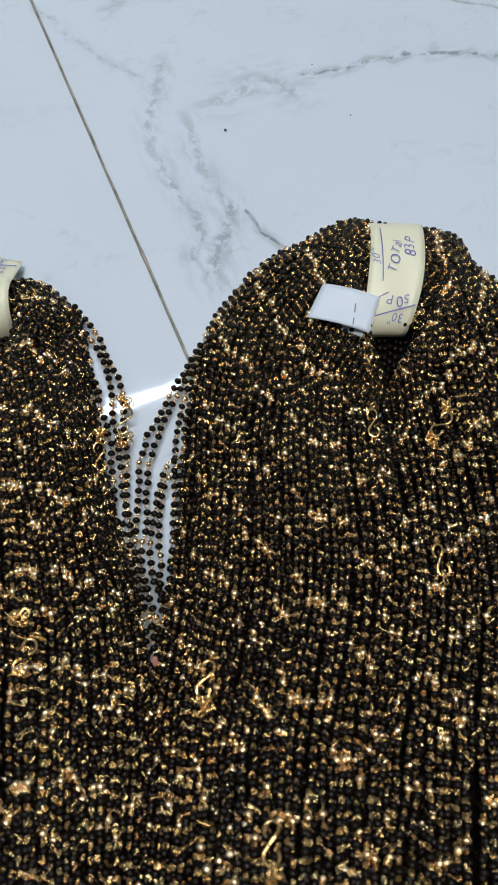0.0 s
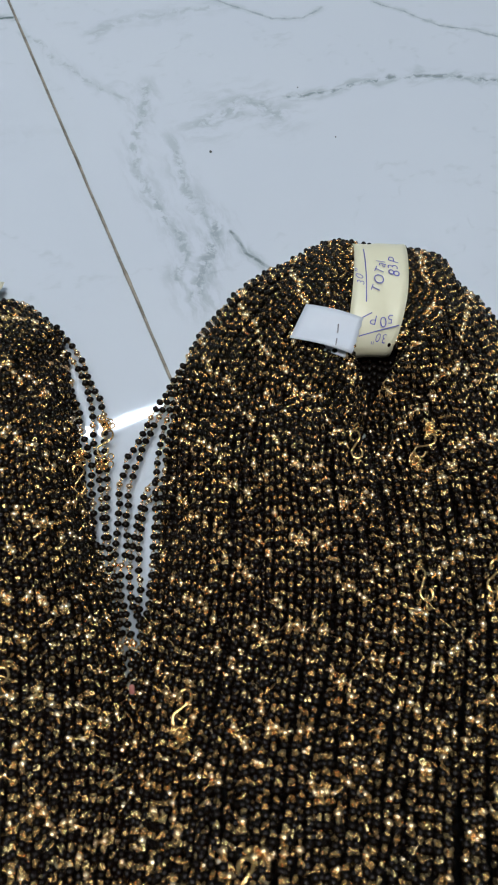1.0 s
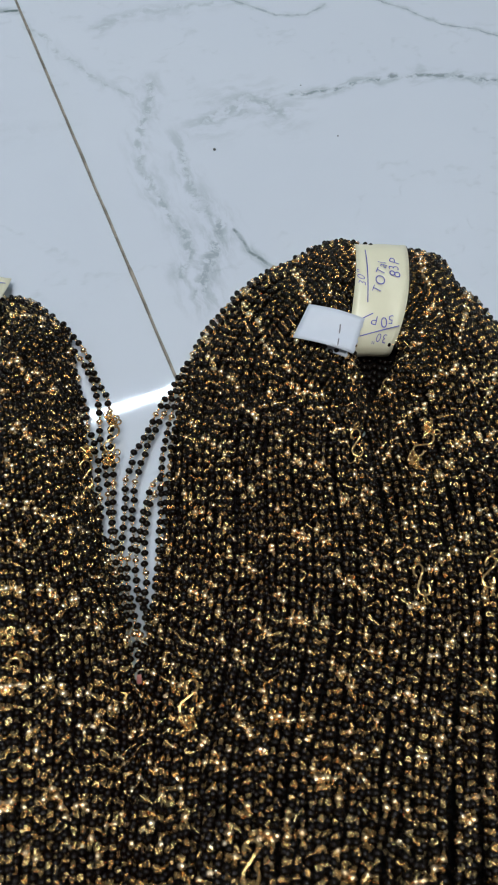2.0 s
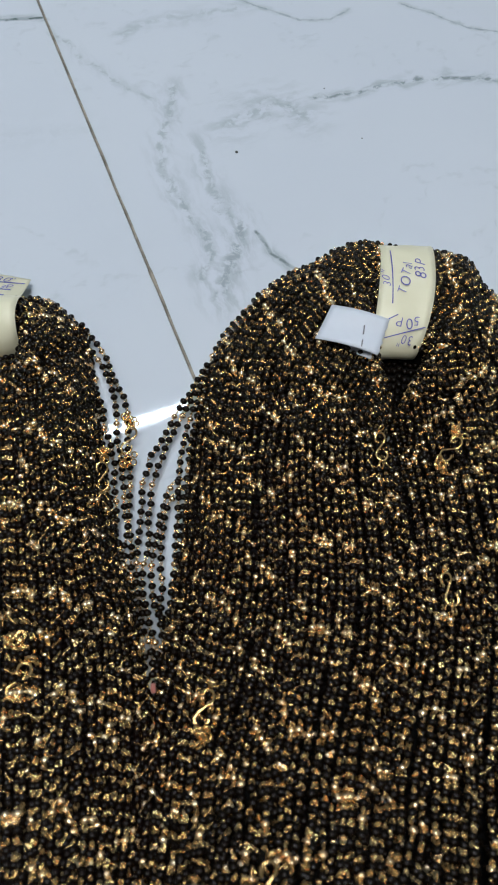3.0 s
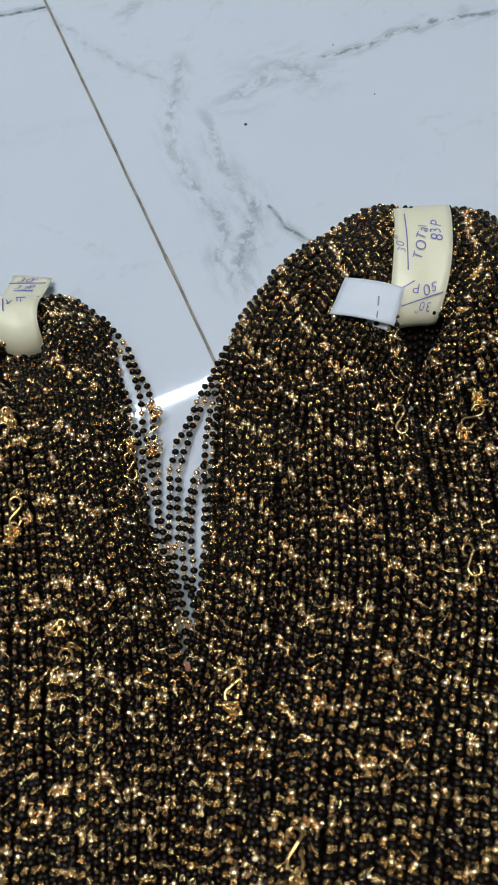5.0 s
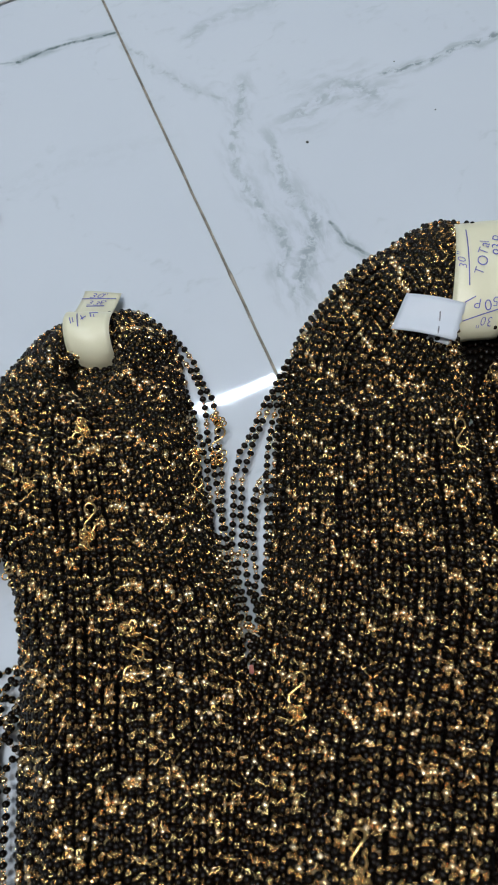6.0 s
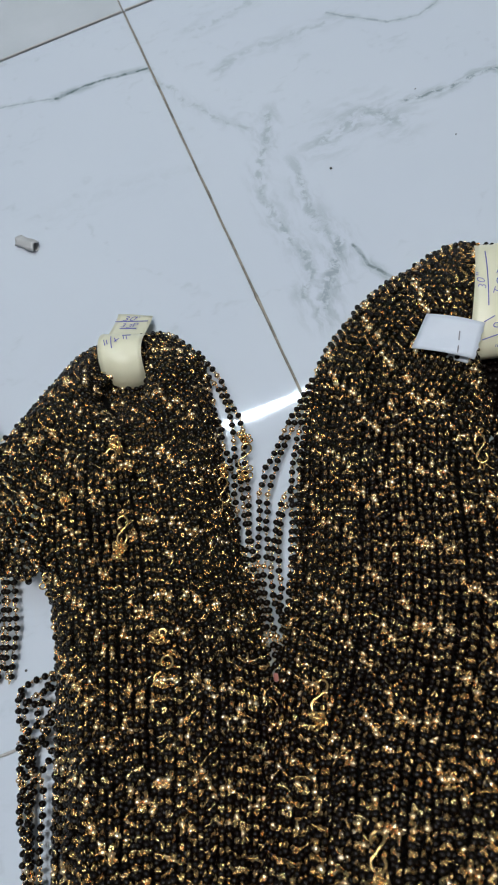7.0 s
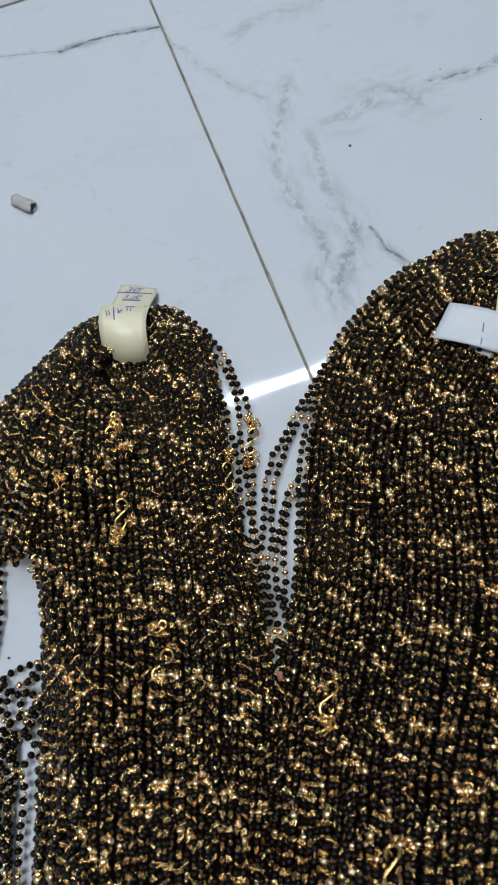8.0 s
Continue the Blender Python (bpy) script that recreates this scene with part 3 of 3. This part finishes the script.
STRAY_A = [(0.0304, -0.0487, 0.005), (0.0271, -0.0558, 0.005), (0.0242, -0.0637, 0.005), (0.02, -0.0712, 0.005), (0.0171, -0.0792, 0.005), (0.0142, -0.0872, 0.005), (0.0108, -0.0942, 0.005), (0.0107, -0.0987, 0.005), (0.0092, -0.1049, 0.005), (0.0095, -0.1126, 0.005), (0.0101, -0.1211, 0.005), (0.0099, -0.13, 0.005), (0.0105, -0.1385, 0.005), (0.0113, -0.1448, 0.0066), (0.0133, -0.1516, 0.0087), (0.015, -0.1552, 0.0101), (0.0153, -0.1606, 0.0119), (0.0179, -0.1638, 0.0133), (0.0204, -0.1692, 0.0151), (0.0212, -0.1755, 0.0175), (0.0219, -0.1796, 0.0194)]
STRAY_B = [(0.0308, -0.0518, 0.005), (0.0293, -0.0581, 0.005), (0.0255, -0.0642, 0.005), (0.0226, -0.0722, 0.005), (0.0197, -0.0802, 0.005), (0.0168, -0.0881, 0.005), (0.0148, -0.0957, 0.005), (0.0138, -0.1006, 0.005), (0.0128, -0.1055, 0.005), (0.013, -0.1131, 0.005), (0.0128, -0.1198, 0.005), (0.0143, -0.1301, 0.005), (0.0133, -0.1373, 0.005), (0.0135, -0.1449, 0.0066), (0.0151, -0.1507, 0.0086), (0.0172, -0.1553, 0.0101), (0.018, -0.1593, 0.0116), (0.0193, -0.162, 0.0126), (0.021, -0.1657, 0.0139), (0.0222, -0.1706, 0.0157), (0.0238, -0.1765, 0.0181)]
STRAY_C = [(0.0276, -0.1019, 0.005), (0.0227, -0.1031, 0.005), (0.0199, -0.1066, 0.005), (0.0185, -0.1106, 0.005), (0.0173, -0.1199, 0.005), (0.0166, -0.128, 0.005), (0.016, -0.136, 0.005), (0.0175, -0.1463, 0.0069), (0.0183, -0.1504, 0.0085), (0.0204, -0.1549, 0.01), (0.0221, -0.1585, 0.0114), (0.0228, -0.1626, 0.0127), (0.0245, -0.1684, 0.0149), (0.0248, -0.1738, 0.0173)]
STRAY_D = [(0.0279, -0.1072, 0.005), (0.0244, -0.1067, 0.005), (0.0207, -0.1106, 0.005), (0.0192, -0.1168, 0.005), (0.0189, -0.1258, 0.005), (0.0192, -0.1334, 0.005), (0.0207, -0.1437, 0.0061), (0.021, -0.1469, 0.0071), (0.0209, -0.1513, 0.0088), (0.0221, -0.1563, 0.0106), (0.0242, -0.1608, 0.0123), (0.025, -0.1671, 0.0146), (0.0261, -0.1743, 0.0173)]
STRAY_E = [(-0.026, -0.0342, 0.005), (-0.0186, -0.0429, 0.005), (-0.013, -0.0502, 0.005), (-0.0092, -0.0584, 0.005), (-0.0045, -0.0661, 0.005), (-0.0011, -0.0733, 0.005), (0.0005, -0.0814, 0.005), (0.0015, -0.0909, 0.005), (0.0027, -0.098, 0.005), (0.0043, -0.1061, 0.005), (0.0049, -0.1147, 0.005), (0.0056, -0.1232, 0.005), (0.0053, -0.1321, 0.005), (0.0069, -0.1402, 0.005), (0.0093, -0.1501, 0.0082), (0.0135, -0.1614, 0.0122), (0.0163, -0.1722, 0.0162)]
STRAY_F = [(-0.0222, -0.0446, 0.005), (-0.0153, -0.0524, 0.005), (-0.011, -0.0592, 0.005), (-0.0076, -0.0665, 0.005), (-0.0056, -0.0732, 0.005), (-0.0044, -0.0804, 0.005), (-0.0029, -0.0885, 0.005), (-0.0004, -0.0962, 0.005), (0.0008, -0.1034, 0.005), (0.0024, -0.1092, 0.005), (0.0031, -0.1155, 0.005), (0.0047, -0.1214, 0.005), (0.0068, -0.1259, 0.005), (0.008, -0.1331, 0.005), (0.0091, -0.1425, 0.0058), (0.0115, -0.1524, 0.009), (0.0143, -0.1632, 0.013)]
STRAY_G = [(-0.0243, -0.0544, 0.005), (-0.0157, -0.0658, 0.005), (-0.0114, -0.0726, 0.005), (-0.0094, -0.0816, 0.005), (-0.0064, -0.088, 0.005), (-0.0035, -0.0965, 0.005), (-0.0024, -0.1037, 0.005), (-0.0008, -0.1118, 0.005), (0.0003, -0.119, 0.005), (0.0014, -0.1284, 0.005), (0.0033, -0.1397, 0.005), (0.0062, -0.1505, 0.0082), (0.0112, -0.1636, 0.013)]
for ctrl, bundle, origin, phase in ((STRAY_A, bundle_1, O1, 4), (STRAY_B, bundle_1, O1, 5), (STRAY_C, bundle_1, O1, 1), (STRAY_D, bundle_1, O1, 1), (STRAY_E, bundle_2, O2, 7), (STRAY_F, bundle_2, O2, 1), (STRAY_G, bundle_2, O2, 3)):
    loose_chain(ctrl, bundle, origin, (0, 0, 0), phase)
LOOP_A = [(-0.066, -0.180, 0.012), (-0.0735, -0.1845, 0.007), (-0.0807, -0.1875, 0.004), (-0.0893, -0.1931, 0.003), (-0.0885, -0.2021, 0.003), (-0.0838, -0.212, 0.003), (-0.0815, -0.2309, 0.003), (-0.0775, -0.2466, 0.003), (-0.0740, -0.2628, 0.003), (-0.070, -0.29, 0.003)]
LOOP_B = [(-0.068, -0.183, 0.011), (-0.0752, -0.1882, 0.006), (-0.0792, -0.1945, 0.004), (-0.0800, -0.2035, 0.003), (-0.0755, -0.2085, 0.004), (-0.0790, -0.2160, 0.004), (-0.0762, -0.2239, 0.004), (-0.0748, -0.2397, 0.004), (-0.0700, -0.2617, 0.004), (-0.066, -0.29, 0.005)]
LOOP_C = [(-0.0885, -0.1945, 0.005), (-0.0830, -0.1985, 0.006), (-0.0762, -0.1965, 0.007), (-0.0705, -0.2010, 0.010), (-0.0735, -0.2090, 0.008), (-0.0800, -0.2130, 0.007), (-0.0825, -0.2240, 0.006), (-0.0765, -0.2330, 0.007), (-0.0725, -0.2500, 0.007), (-0.068, -0.28, 0.008)]
LOOP_D = [(-0.068, -0.200, 0.014), (-0.0765, -0.2045, 0.008), (-0.0845, -0.2125, 0.006), (-0.0790, -0.2205, 0.006), (-0.0795, -0.2360, 0.006), (-0.0745, -0.2480, 0.006), (-0.0690, -0.2600, 0.007), (-0.065, -0.285, 0.008)]
for n_loop, ctrl in enumerate((LOOP_A, LOOP_B, LOOP_C, LOOP_D)):
    loose_chain(ctrl, bundle_2, O2, (0.003, 0, 0), n_loop * 3)
    if n_loop < 2:
        loose_chain(ctrl, bundle_2, O2, (0.0082 + 0.0006 * n_loop, -0.004 - 0.003 * n_loop, 0.0022), n_loop * 3 + 5)


def hook_mesh(length):
    """An S-shaped wire clasp with a small ring at either end."""
    r = length * 0.17
    upper = [(r * math.sin(a) * 0.9, length * 0.24 + r * math.cos(a), 0) for a in np.linspace(-2.2, 2.6, 15)]
    lower = [(-r * math.sin(a) * 0.9, -length * 0.24 - r * math.cos(a), 0.0004) for a in np.linspace(2.6, -2.2, 15)]
    s_curve = smooth_path(upper + lower, 60)
    s_curve[:, 2] += 0.0006 * np.sin(np.linspace(0, 9, 60))
    return tube_mesh("hook", s_curve, 0.00042, GOLD_WIRE, 7)


def ring_mesh(radius):
    a = np.linspace(0, 2 * np.pi, 15)
    return tube_mesh("ring", np.c_[radius * np.cos(a), radius * np.sin(a), 0.0005 * np.sin(a)], 0.00036, GOLD_WIRE, 6)


HOOK, HOOK_RING = hook_mesh(0.0135), ring_mesh(0.00125)


def hook_at(u, v, z, turn, bundle, origin, tilt=0.0):
    ob = part("clasp", HOOK, bundle, "gold-plated wire S-shaped clasp")
    ob.matrix_basis = pose(u - origin[0], v - origin[1], z - origin[2], tilt, tilt * 0.6, turn)
    for s in (-1, 1):
        ring = part("ring", HOOK_RING, ob)
        ring.matrix_basis = pose(0.0006 * s, s * 0.0072, 0.0006, 25 * s, 30, 0)


def knot_at(u, v, z, bundle, origin, seed, count=8):
    """A clump of small jump rings and coiled wire ends where clasps hang together."""
    rng = random.Random(seed)
    ob = part("jump_ring_clump", HOOK_RING, bundle, "clump of gold-plated jump rings")
    ob.matrix_basis = pose(u - origin[0], v - origin[1], z - origin[2], 20, 15, 0)
    for k in range(count):
        ring = part("ring", HOOK_RING, ob)
        ring.matrix_basis = pose(rng.uniform(-0.0022, 0.0022), rng.uniform(-0.0026, 0.0026), rng.uniform(-0.0010, 0.0008), rng.uniform(-50, 50), rng.uniform(-50, 50), 0) @ Matrix.Scale(rng.uniform(0.75, 1.05), 4)


for u, v, z, turn in ((0.1438, -0.1404, 0.0355, -8), (0.1182, -0.1446, 0.0355, 20), (0.1000, -0.0890, 0.0230, 8), (0.1265, -0.0890, 0.0262, -38), (0.0578, -0.2257, 0.0590, 4), (0.0392, -0.1858, 0.0368, -10)):
    hook_at(u, v, z, turn, bundle_1, O1, 12)
for u, v, z, turn in ((-0.0424, -0.1290, 0.0292, 5), (-0.0773, -0.1442, 0.0150, -12), (-0.0170, -0.1812, 0.0365, -20), (0.0018, -0.0886, 0.0082, -10), (-0.0060, -0.1054, 0.0105, 12), (-0.0530, -0.0985, 0.0250, 10)):
    hook_at(u, v, z, turn, bundle_2, O2, 10)
for n_knot, (u, v, z) in enumerate(((0.1285, -0.0815, 0.0262), (0.1225, -0.0955, 0.0265), (0.0578, -0.2340, 0.0605), (0.0392, -0.1935, 0.0400))):
    knot_at(u, v, z, bundle_1, O1, n_knot)
for n_knot, (u, v, z) in enumerate(((-0.0212, -0.1699, 0.0350), (-0.0424, -0.1375, 0.0300), (0.0005, -0.0805, 0.0072), (0.0026, -0.0965, 0.0075), (-0.0068, -0.0970, 0.0115), (-0.0515, -0.0905, 0.0258), (-0.0755, -0.1520, 0.0120), (-0.0705, -0.1165, 0.0258))):
    knot_at(u, v, z, bundle_2, O2, 20 + n_knot, 8)


# ---------------------------------------------------------------- paper bands and notes
def oval(seat, grow, th):
    """A point of the oval round a rope of chains; th from the side away from the heap, over the top."""
    mid_v, half_v, mid_z, half_z = seat
    return mid_v + (half_v + grow) * np.cos(th), max(0.0012, mid_z + (half_z + grow) * np.sin(th))


def band(seat, u0, u1, bundle, origin, grow, skew=0.0, bow=0.0, cant=0.0, taper=0.0):
    grid = []
    for th in np.linspace(-1.2, math.pi + 1.1, 60):
        v, z = oval(seat, grow, th)
        k = (v - seat[0]) / seat[1]
        row = [(u0 + skew * k + (u1 - u0 - taper * max(0.0, -k) ** 2) * w - origin[0], v - origin[1] + cant * (w - 0.5) + bow * (w - 0.5) ** 2 * max(0.0, -k), z + 0.0003 * math.sin(9 * w + 3 * k)) for w in np.linspace(0, 1, 9)]
        grid.append(row)
    return part("paper_band", sheet_mesh("paper_band", grid, CREAM), bundle, "cream paper band")


def lettering(text, size):
    """The outlines of a line of handwriting, letter by letter and a little uneven, as places in the plane and faces."""
    places, faces, x = [], [], 0.0
    for letter in text:
        curve = bpy.data.curves.new("writing", "FONT")
        curve.body, curve.size, curve.resolution_u, curve.shear, curve.offset = letter, size * random.uniform(0.92, 1.12), 3, 0.1, -0.013 * size
        ob = bpy.data.objects.new("writing", curve)
        scene.collection.objects.link(ob)
        bpy.context.view_layer.update()
        me = ob.evaluated_get(bpy.context.evaluated_depsgraph_get()).to_mesh()
        turn, rise, n = random.uniform(-0.2, 0.2), random.uniform(-0.09, 0.09) * size, len(places)
        c, s = math.cos(turn), math.sin(turn)
        places += [(x + v.co.x * c - v.co.y * s, rise + v.co.x * s + v.co.y * c, 0) for v in me.vertices]
        faces += [tuple(n + k for k in p.vertices) for p in me.polygons]
        x += max([v.co.x for v in me.vertices]) + 0.07 * size
        bpy.data.objects.remove(ob)
        bpy.data.curves.remove(curve)
    return places, faces


def write_on(parent, text, size, u, v, turn, height, origin, squeeze=1.0):
    """Handwriting laid on a surface; turn: the direction of the line, height(u, v): the surface."""
    places, faces = lettering(text, size)
    c, s = math.cos(radians(turn)), math.sin(radians(turn))
    bm = bmesh.new()
    vs = []
    for x, y, _ in places:
        x *= squeeze
        p, q = u + x * c - y * s, v + x * s + y * c
        vs.append(bm.verts.new((p - origin[0], q - origin[1], height(p, q) + 0.00022)))
    for f in faces:
        bm.faces.new([vs[k] for k in f])
    me = bpy.data.meshes.new("writing")
    bm.to_mesh(me)
    bm.free()
    me.materials.append(INK)
    part("writing", me, parent, "blue ballpoint handwriting")


def stroke_on(parent, a, b, height, origin, width=0.00022):
    """One pen stroke."""
    a, b = np.asarray(a), np.asarray(b)
    pts = [a + (b - a) * w for w in np.linspace(0, 1, 9)]
    d = (b - a) / np.linalg.norm(b - a)
    n = np.array((-d[1], d[0])) * width
    grid = [[(*(p + s * n - np.asarray(origin[:2])), height(*p) + 0.00025) for s in (-1, 1)] for p in pts]
    part("stroke", sheet_mesh("stroke", grid, INK, 0.00005), parent)


def on_oval(seat, grow):
    def height(u, v):
        k = min(0.999, abs(v - seat[0]) / (seat[1] + grow))
        return seat[2] + (seat[3] + grow) * math.sqrt(1 - k * k) + 0.0003
    return height


BAND_1 = (-0.0119, 0.0272, 0.0115, 0.0125)
band_1 = band(BAND_1, 0.1010, 0.1255, bundle_1, O1, 0.0022, 0.0025, cant=0.0024, taper=0.0024)
on_1 = on_oval(BAND_1, 0.0022)
write_on(band_1, '30"', 0.0054, 0.1050, -0.0160, 84, on_1, O1)
stroke_on(band_1, (0.1064, -0.0235), (0.1068, 0.0060), on_1, O1)
write_on(band_1, "TOTal", 0.0060, 0.1120, -0.0195, 79, on_1, O1, 1.0)
write_on(band_1, "83P", 0.0068, 0.1212, -0.0105, 84, on_1, O1, 1.0)
write_on(band_1, "50P", 0.0056, 0.1185, -0.0285, 183, on_1, O1, 1.1)
stroke_on(band_1, (0.1040, -0.0372), (0.1210, -0.0322), on_1, O1)
write_on(band_1, '30"', 0.0046, 0.1165, -0.0362, 181, on_1, O1, 1.05)
stroke_on(band_1, (0.1045, -0.0305), (0.1090, -0.0280), on_1, O1)

BAND_2 = (-0.0424, 0.0101, 0.0092, 0.0106)
band_2 = band(BAND_2, -0.0692, -0.0480, bundle_2, O2, 0.0036, -0.001, 0.010)
on_2 = on_oval(BAND_2, 0.0036)
for a, b in (((-0.0670, -0.0375), (-0.0655, -0.0410)), ((-0.0657, -0.0375), (-0.0645, -0.0403)), ((-0.0643, -0.0347), (-0.0620, -0.0425)), ((-0.0623, -0.0360), (-0.0605, -0.0387)), ((-0.0615, -0.0387), (-0.0597, -0.0365)), ((-0.0585, -0.0343), (-0.0573, -0.0370)), ((-0.0567, -0.0350), (-0.0557, -0.0372)), ((-0.0590, -0.0341), (-0.0550, -0.0337))):
    stroke_on(band_2, a, b, on_2, O2, 0.0002)

# the free end of the second band stands out beyond the chains
TAG = np.array([[(-0.0695, -0.0125), (-0.0513, -0.0135)], [(-0.0685, -0.0310), (-0.0507, -0.0310)]])


def on_tag(u, v):
    k = min(1.0, max(0.0, (-0.0130 - v) / 0.0180))
    return 0.0050 + 0.0105 * k ** 1.2


tag_grid = []
for w in np.linspace(0, 1, 10):
    row = []
    for q in np.linspace(0, 1, 9):
        p = (TAG[0, 0] * (1 - q) + TAG[0, 1] * q) * (1 - w) + (TAG[1, 0] * (1 - q) + TAG[1, 1] * q) * w
        row.append((p[0] - O2[0], p[1] - O2[1], on_tag(p[0], p[1]) + 0.0004 * math.sin(5 * q)))
    tag_grid.append(row)
tag = part("paper_tag", sheet_mesh("paper_tag", tag_grid, CREAM), bundle_2, "cream paper end of the band")


def on_tag_top(u, v):
    return on_tag(u, v) + 0.0005


write_on(tag, '30"', 0.0052, -0.0662, -0.0178, -2, on_tag_top, O2, 1.25)
stroke_on(tag, (-0.0690, -0.0190), (-0.0522, -0.0186), on_tag_top, O2)
write_on(tag, "33P", 0.0050, -0.0655, -0.0240, -2, on_tag_top, O2, 1.25)
stroke_on(tag, (-0.0645, -0.0253), (-0.0560, -0.0250), on_tag_top, O2)

# white note stapled to the first band
NOTE = np.array([[(0.0800, -0.0285), (0.1035, -0.0350)], [(0.0735, -0.0440), (0.0988, -0.0508)]])


def note(corners, z0, mat, name, label, parent, origin, bend=0.0012):
    grid = []
    for w in np.linspace(0, 1, 10):
        row = []
        for q in np.linspace(0, 1, 12):
            p = (corners[0, 0] * (1 - q) + corners[0, 1] * q) * (1 - w) + (corners[1, 0] * (1 - q) + corners[1, 1] * q) * w
            z = z0 + 0.0022 * q - 0.0025 * w + bend * math.sin(math.pi * q) + 0.0004 * math.sin(7 * w + 2 * q)
            edge = 0.00035 * math.sin(31 * w) * (q == 1)
            row.append((p[0] - origin[0] + edge, p[1] - origin[1], z))
        grid.append(row)
    return part(name, sheet_mesh(name, grid, mat), parent, label)


white_note = note(NOTE, 0.0275, WHITE, "paper_note", "small white paper note, stapled on", bundle_1, O1)
UNDER = np.array([[(0.0890, -0.0400), (0.0985, -0.0430)], [(0.0882, -0.0470), (0.0965, -0.0512)]])
note(UNDER, 0.0245, WHITE, "paper_flap", "folded white paper flap", bundle_1, O1, 0.0)
for v0, v1, u0, u1 in ((-0.0375, -0.0415, 0.0921, 0.0917), (-0.0438, -0.0474, 0.0915, 0.0909)):
    t = np.linspace(0, 1, 8)
    leg = np.c_[u0 + (u1 - u0) * t - O1[0], v0 + (v1 - v0) * t - O1[1], 0.0287 - 0.0022 * (-t * (v1 - v0) - v0 - 0.034) / 0.0155 + 0.0004 * np.sin(np.pi * t)]
    part("staple", tube_mesh("staple", leg + (0.001, -0.0008, 0.0008), 0.0003, STEEL, 6), white_note, "steel staple leg")


# ---------------------------------------------------------------- crumbs on the floor
def hollow_chip():
    """A short piece of rolled grey paper, hollow and squashed."""
    a = np.linspace(0, 2 * np.pi, 22, endpoint=True)
    grid = []
    for w in np.linspace(-1, 1, 9):
        grid.append([(w * 0.0062 + 0.0006 * math.sin(3 * x), 0.0030 * math.cos(x) * (1 + 0.1 * math.sin(4 * w)), 0.0023 + 0.0021 * math.sin(x) + 0.0002 * math.sin(5 * x + w)) for x in a])
    ob = new("rolled_scrap", sheet_mesh("rolled_scrap", grid, SCRAP, 0.0003))
    ob.matrix_world = pose(-0.1030, 0.0870, 0.0002, 0, 0, -48)
    return tagged(ob, "short hollow roll of greyish paper on the floor", "scrap")


SCRAP = paper("grey_scrap_paper", (0.55, 0.56, 0.57), (0.30, 0.30, 0.30))
hollow_chip()
GRIT = material("dark_grit", (0.06, 0.06, 0.06), 0.7)[0]
for x, y, r in ((0.066, 0.0575, 0.00075), (0.1340, 0.0470, 0.00042), (0.1300, 0.0870, 0.0004), (-0.1570, -0.1310, 0.0006)):
    bm = bmesh.new()
    bmesh.ops.create_icosphere(bm, subdivisions=2, radius=r)
    for v in bm.verts:
        v.co *= 1 + 0.25 * noise.noise(v.co * 900 + Vector((x * 50, 0, 0)))
        v.co.z *= 0.7
    crumb = new("crumb", bm_mesh("crumb", bm, GRIT, True))
    crumb.location = (x, y, r * 0.62)
    tagged(crumb, "tiny dark crumb on the white tile", "crumb", "crumbs on the floor")
PINK = material("pink_plastic", (0.34, 0.12, 0.10), 0.35)[0]
bm = box(bmesh.new(), (-0.0008, -0.0015, 0), (0.0008, 0.0015, 0.0010), 0.0004)
pink = part("plastic_tab", bm_mesh("plastic_tab", bm, PINK, True), bundle_1, "small pink plastic tab")
pink.matrix_basis = pose(0.0224 - O1[0], -0.1805 - O1[1], 0.0225, 20, 0, 10)

# ---------------------------------------------------------------- floor tiles
TILE, JOINT = 0.4, 0.0008
tile_mesh = bm_mesh("tile", box(bmesh.new(), (JOINT / 2, JOINT / 2, -0.009), (TILE - JOINT / 2, TILE - JOINT / 2, 0), 0.0005), MARBLE)
for i in range(10):
    for j in range(11):
        tile = part("tile", tile_mesh, floor)
        tile.location = (X0 + TILE * i, Y0 + TILE * j, 0)


# uneven filling of the joints round the chains, smeared a little over the tile edges
def filling(a, b, seed, mat=GROUT):
    a, b = np.asarray(a), np.asarray(b)
    n = 150
    d = (b - a) / np.linalg.norm(b - a)
    side = np.array((-d[1], d[0]))
    grid = []
    for w in np.linspace(0, 1, n):
        p = a + (b - a) * w
        r = 0.00034 + 0.0002 * noise.noise(Vector((w * 26, seed, 0))) + 0.0002 * noise.noise(Vector((w * 110, seed, 3)))
        r += 0.00045 * math.exp(-((p[1] + 0.004) / 0.007) ** 2) * (abs(p[0]) < 0.002)
        r = max(0.00038, r)
        off = 0.0003 * noise.noise(Vector((w * 18, seed, 7)))
        grid.append([(*(p + side * (off + k * r)), 0.0003 + 0.00012 * (1 - abs(k))) for k in (-1, 0, 1)])
    part("joint_filling", sheet_mesh("joint_filling", grid[::-1], mat, 0.0008), floor)


filling((0, -0.158), (0, 0.239), 1.0)
PALE_GROUT = plaster("pale_grout", (0.44, 0.43, 0.42), (0.33, 0.31, 0.29))
filling((-0.398, 0.2405), (-0.0012, 0.2405), 2.0, PALE_GROUT)
filling((0.0012, 0.2405), (0.398, 0.2405), 3.0, PALE_GROUT)
filling((-0.398, -0.1595), (-0.0012, -0.1595), 4.0, PALE_GROUT)
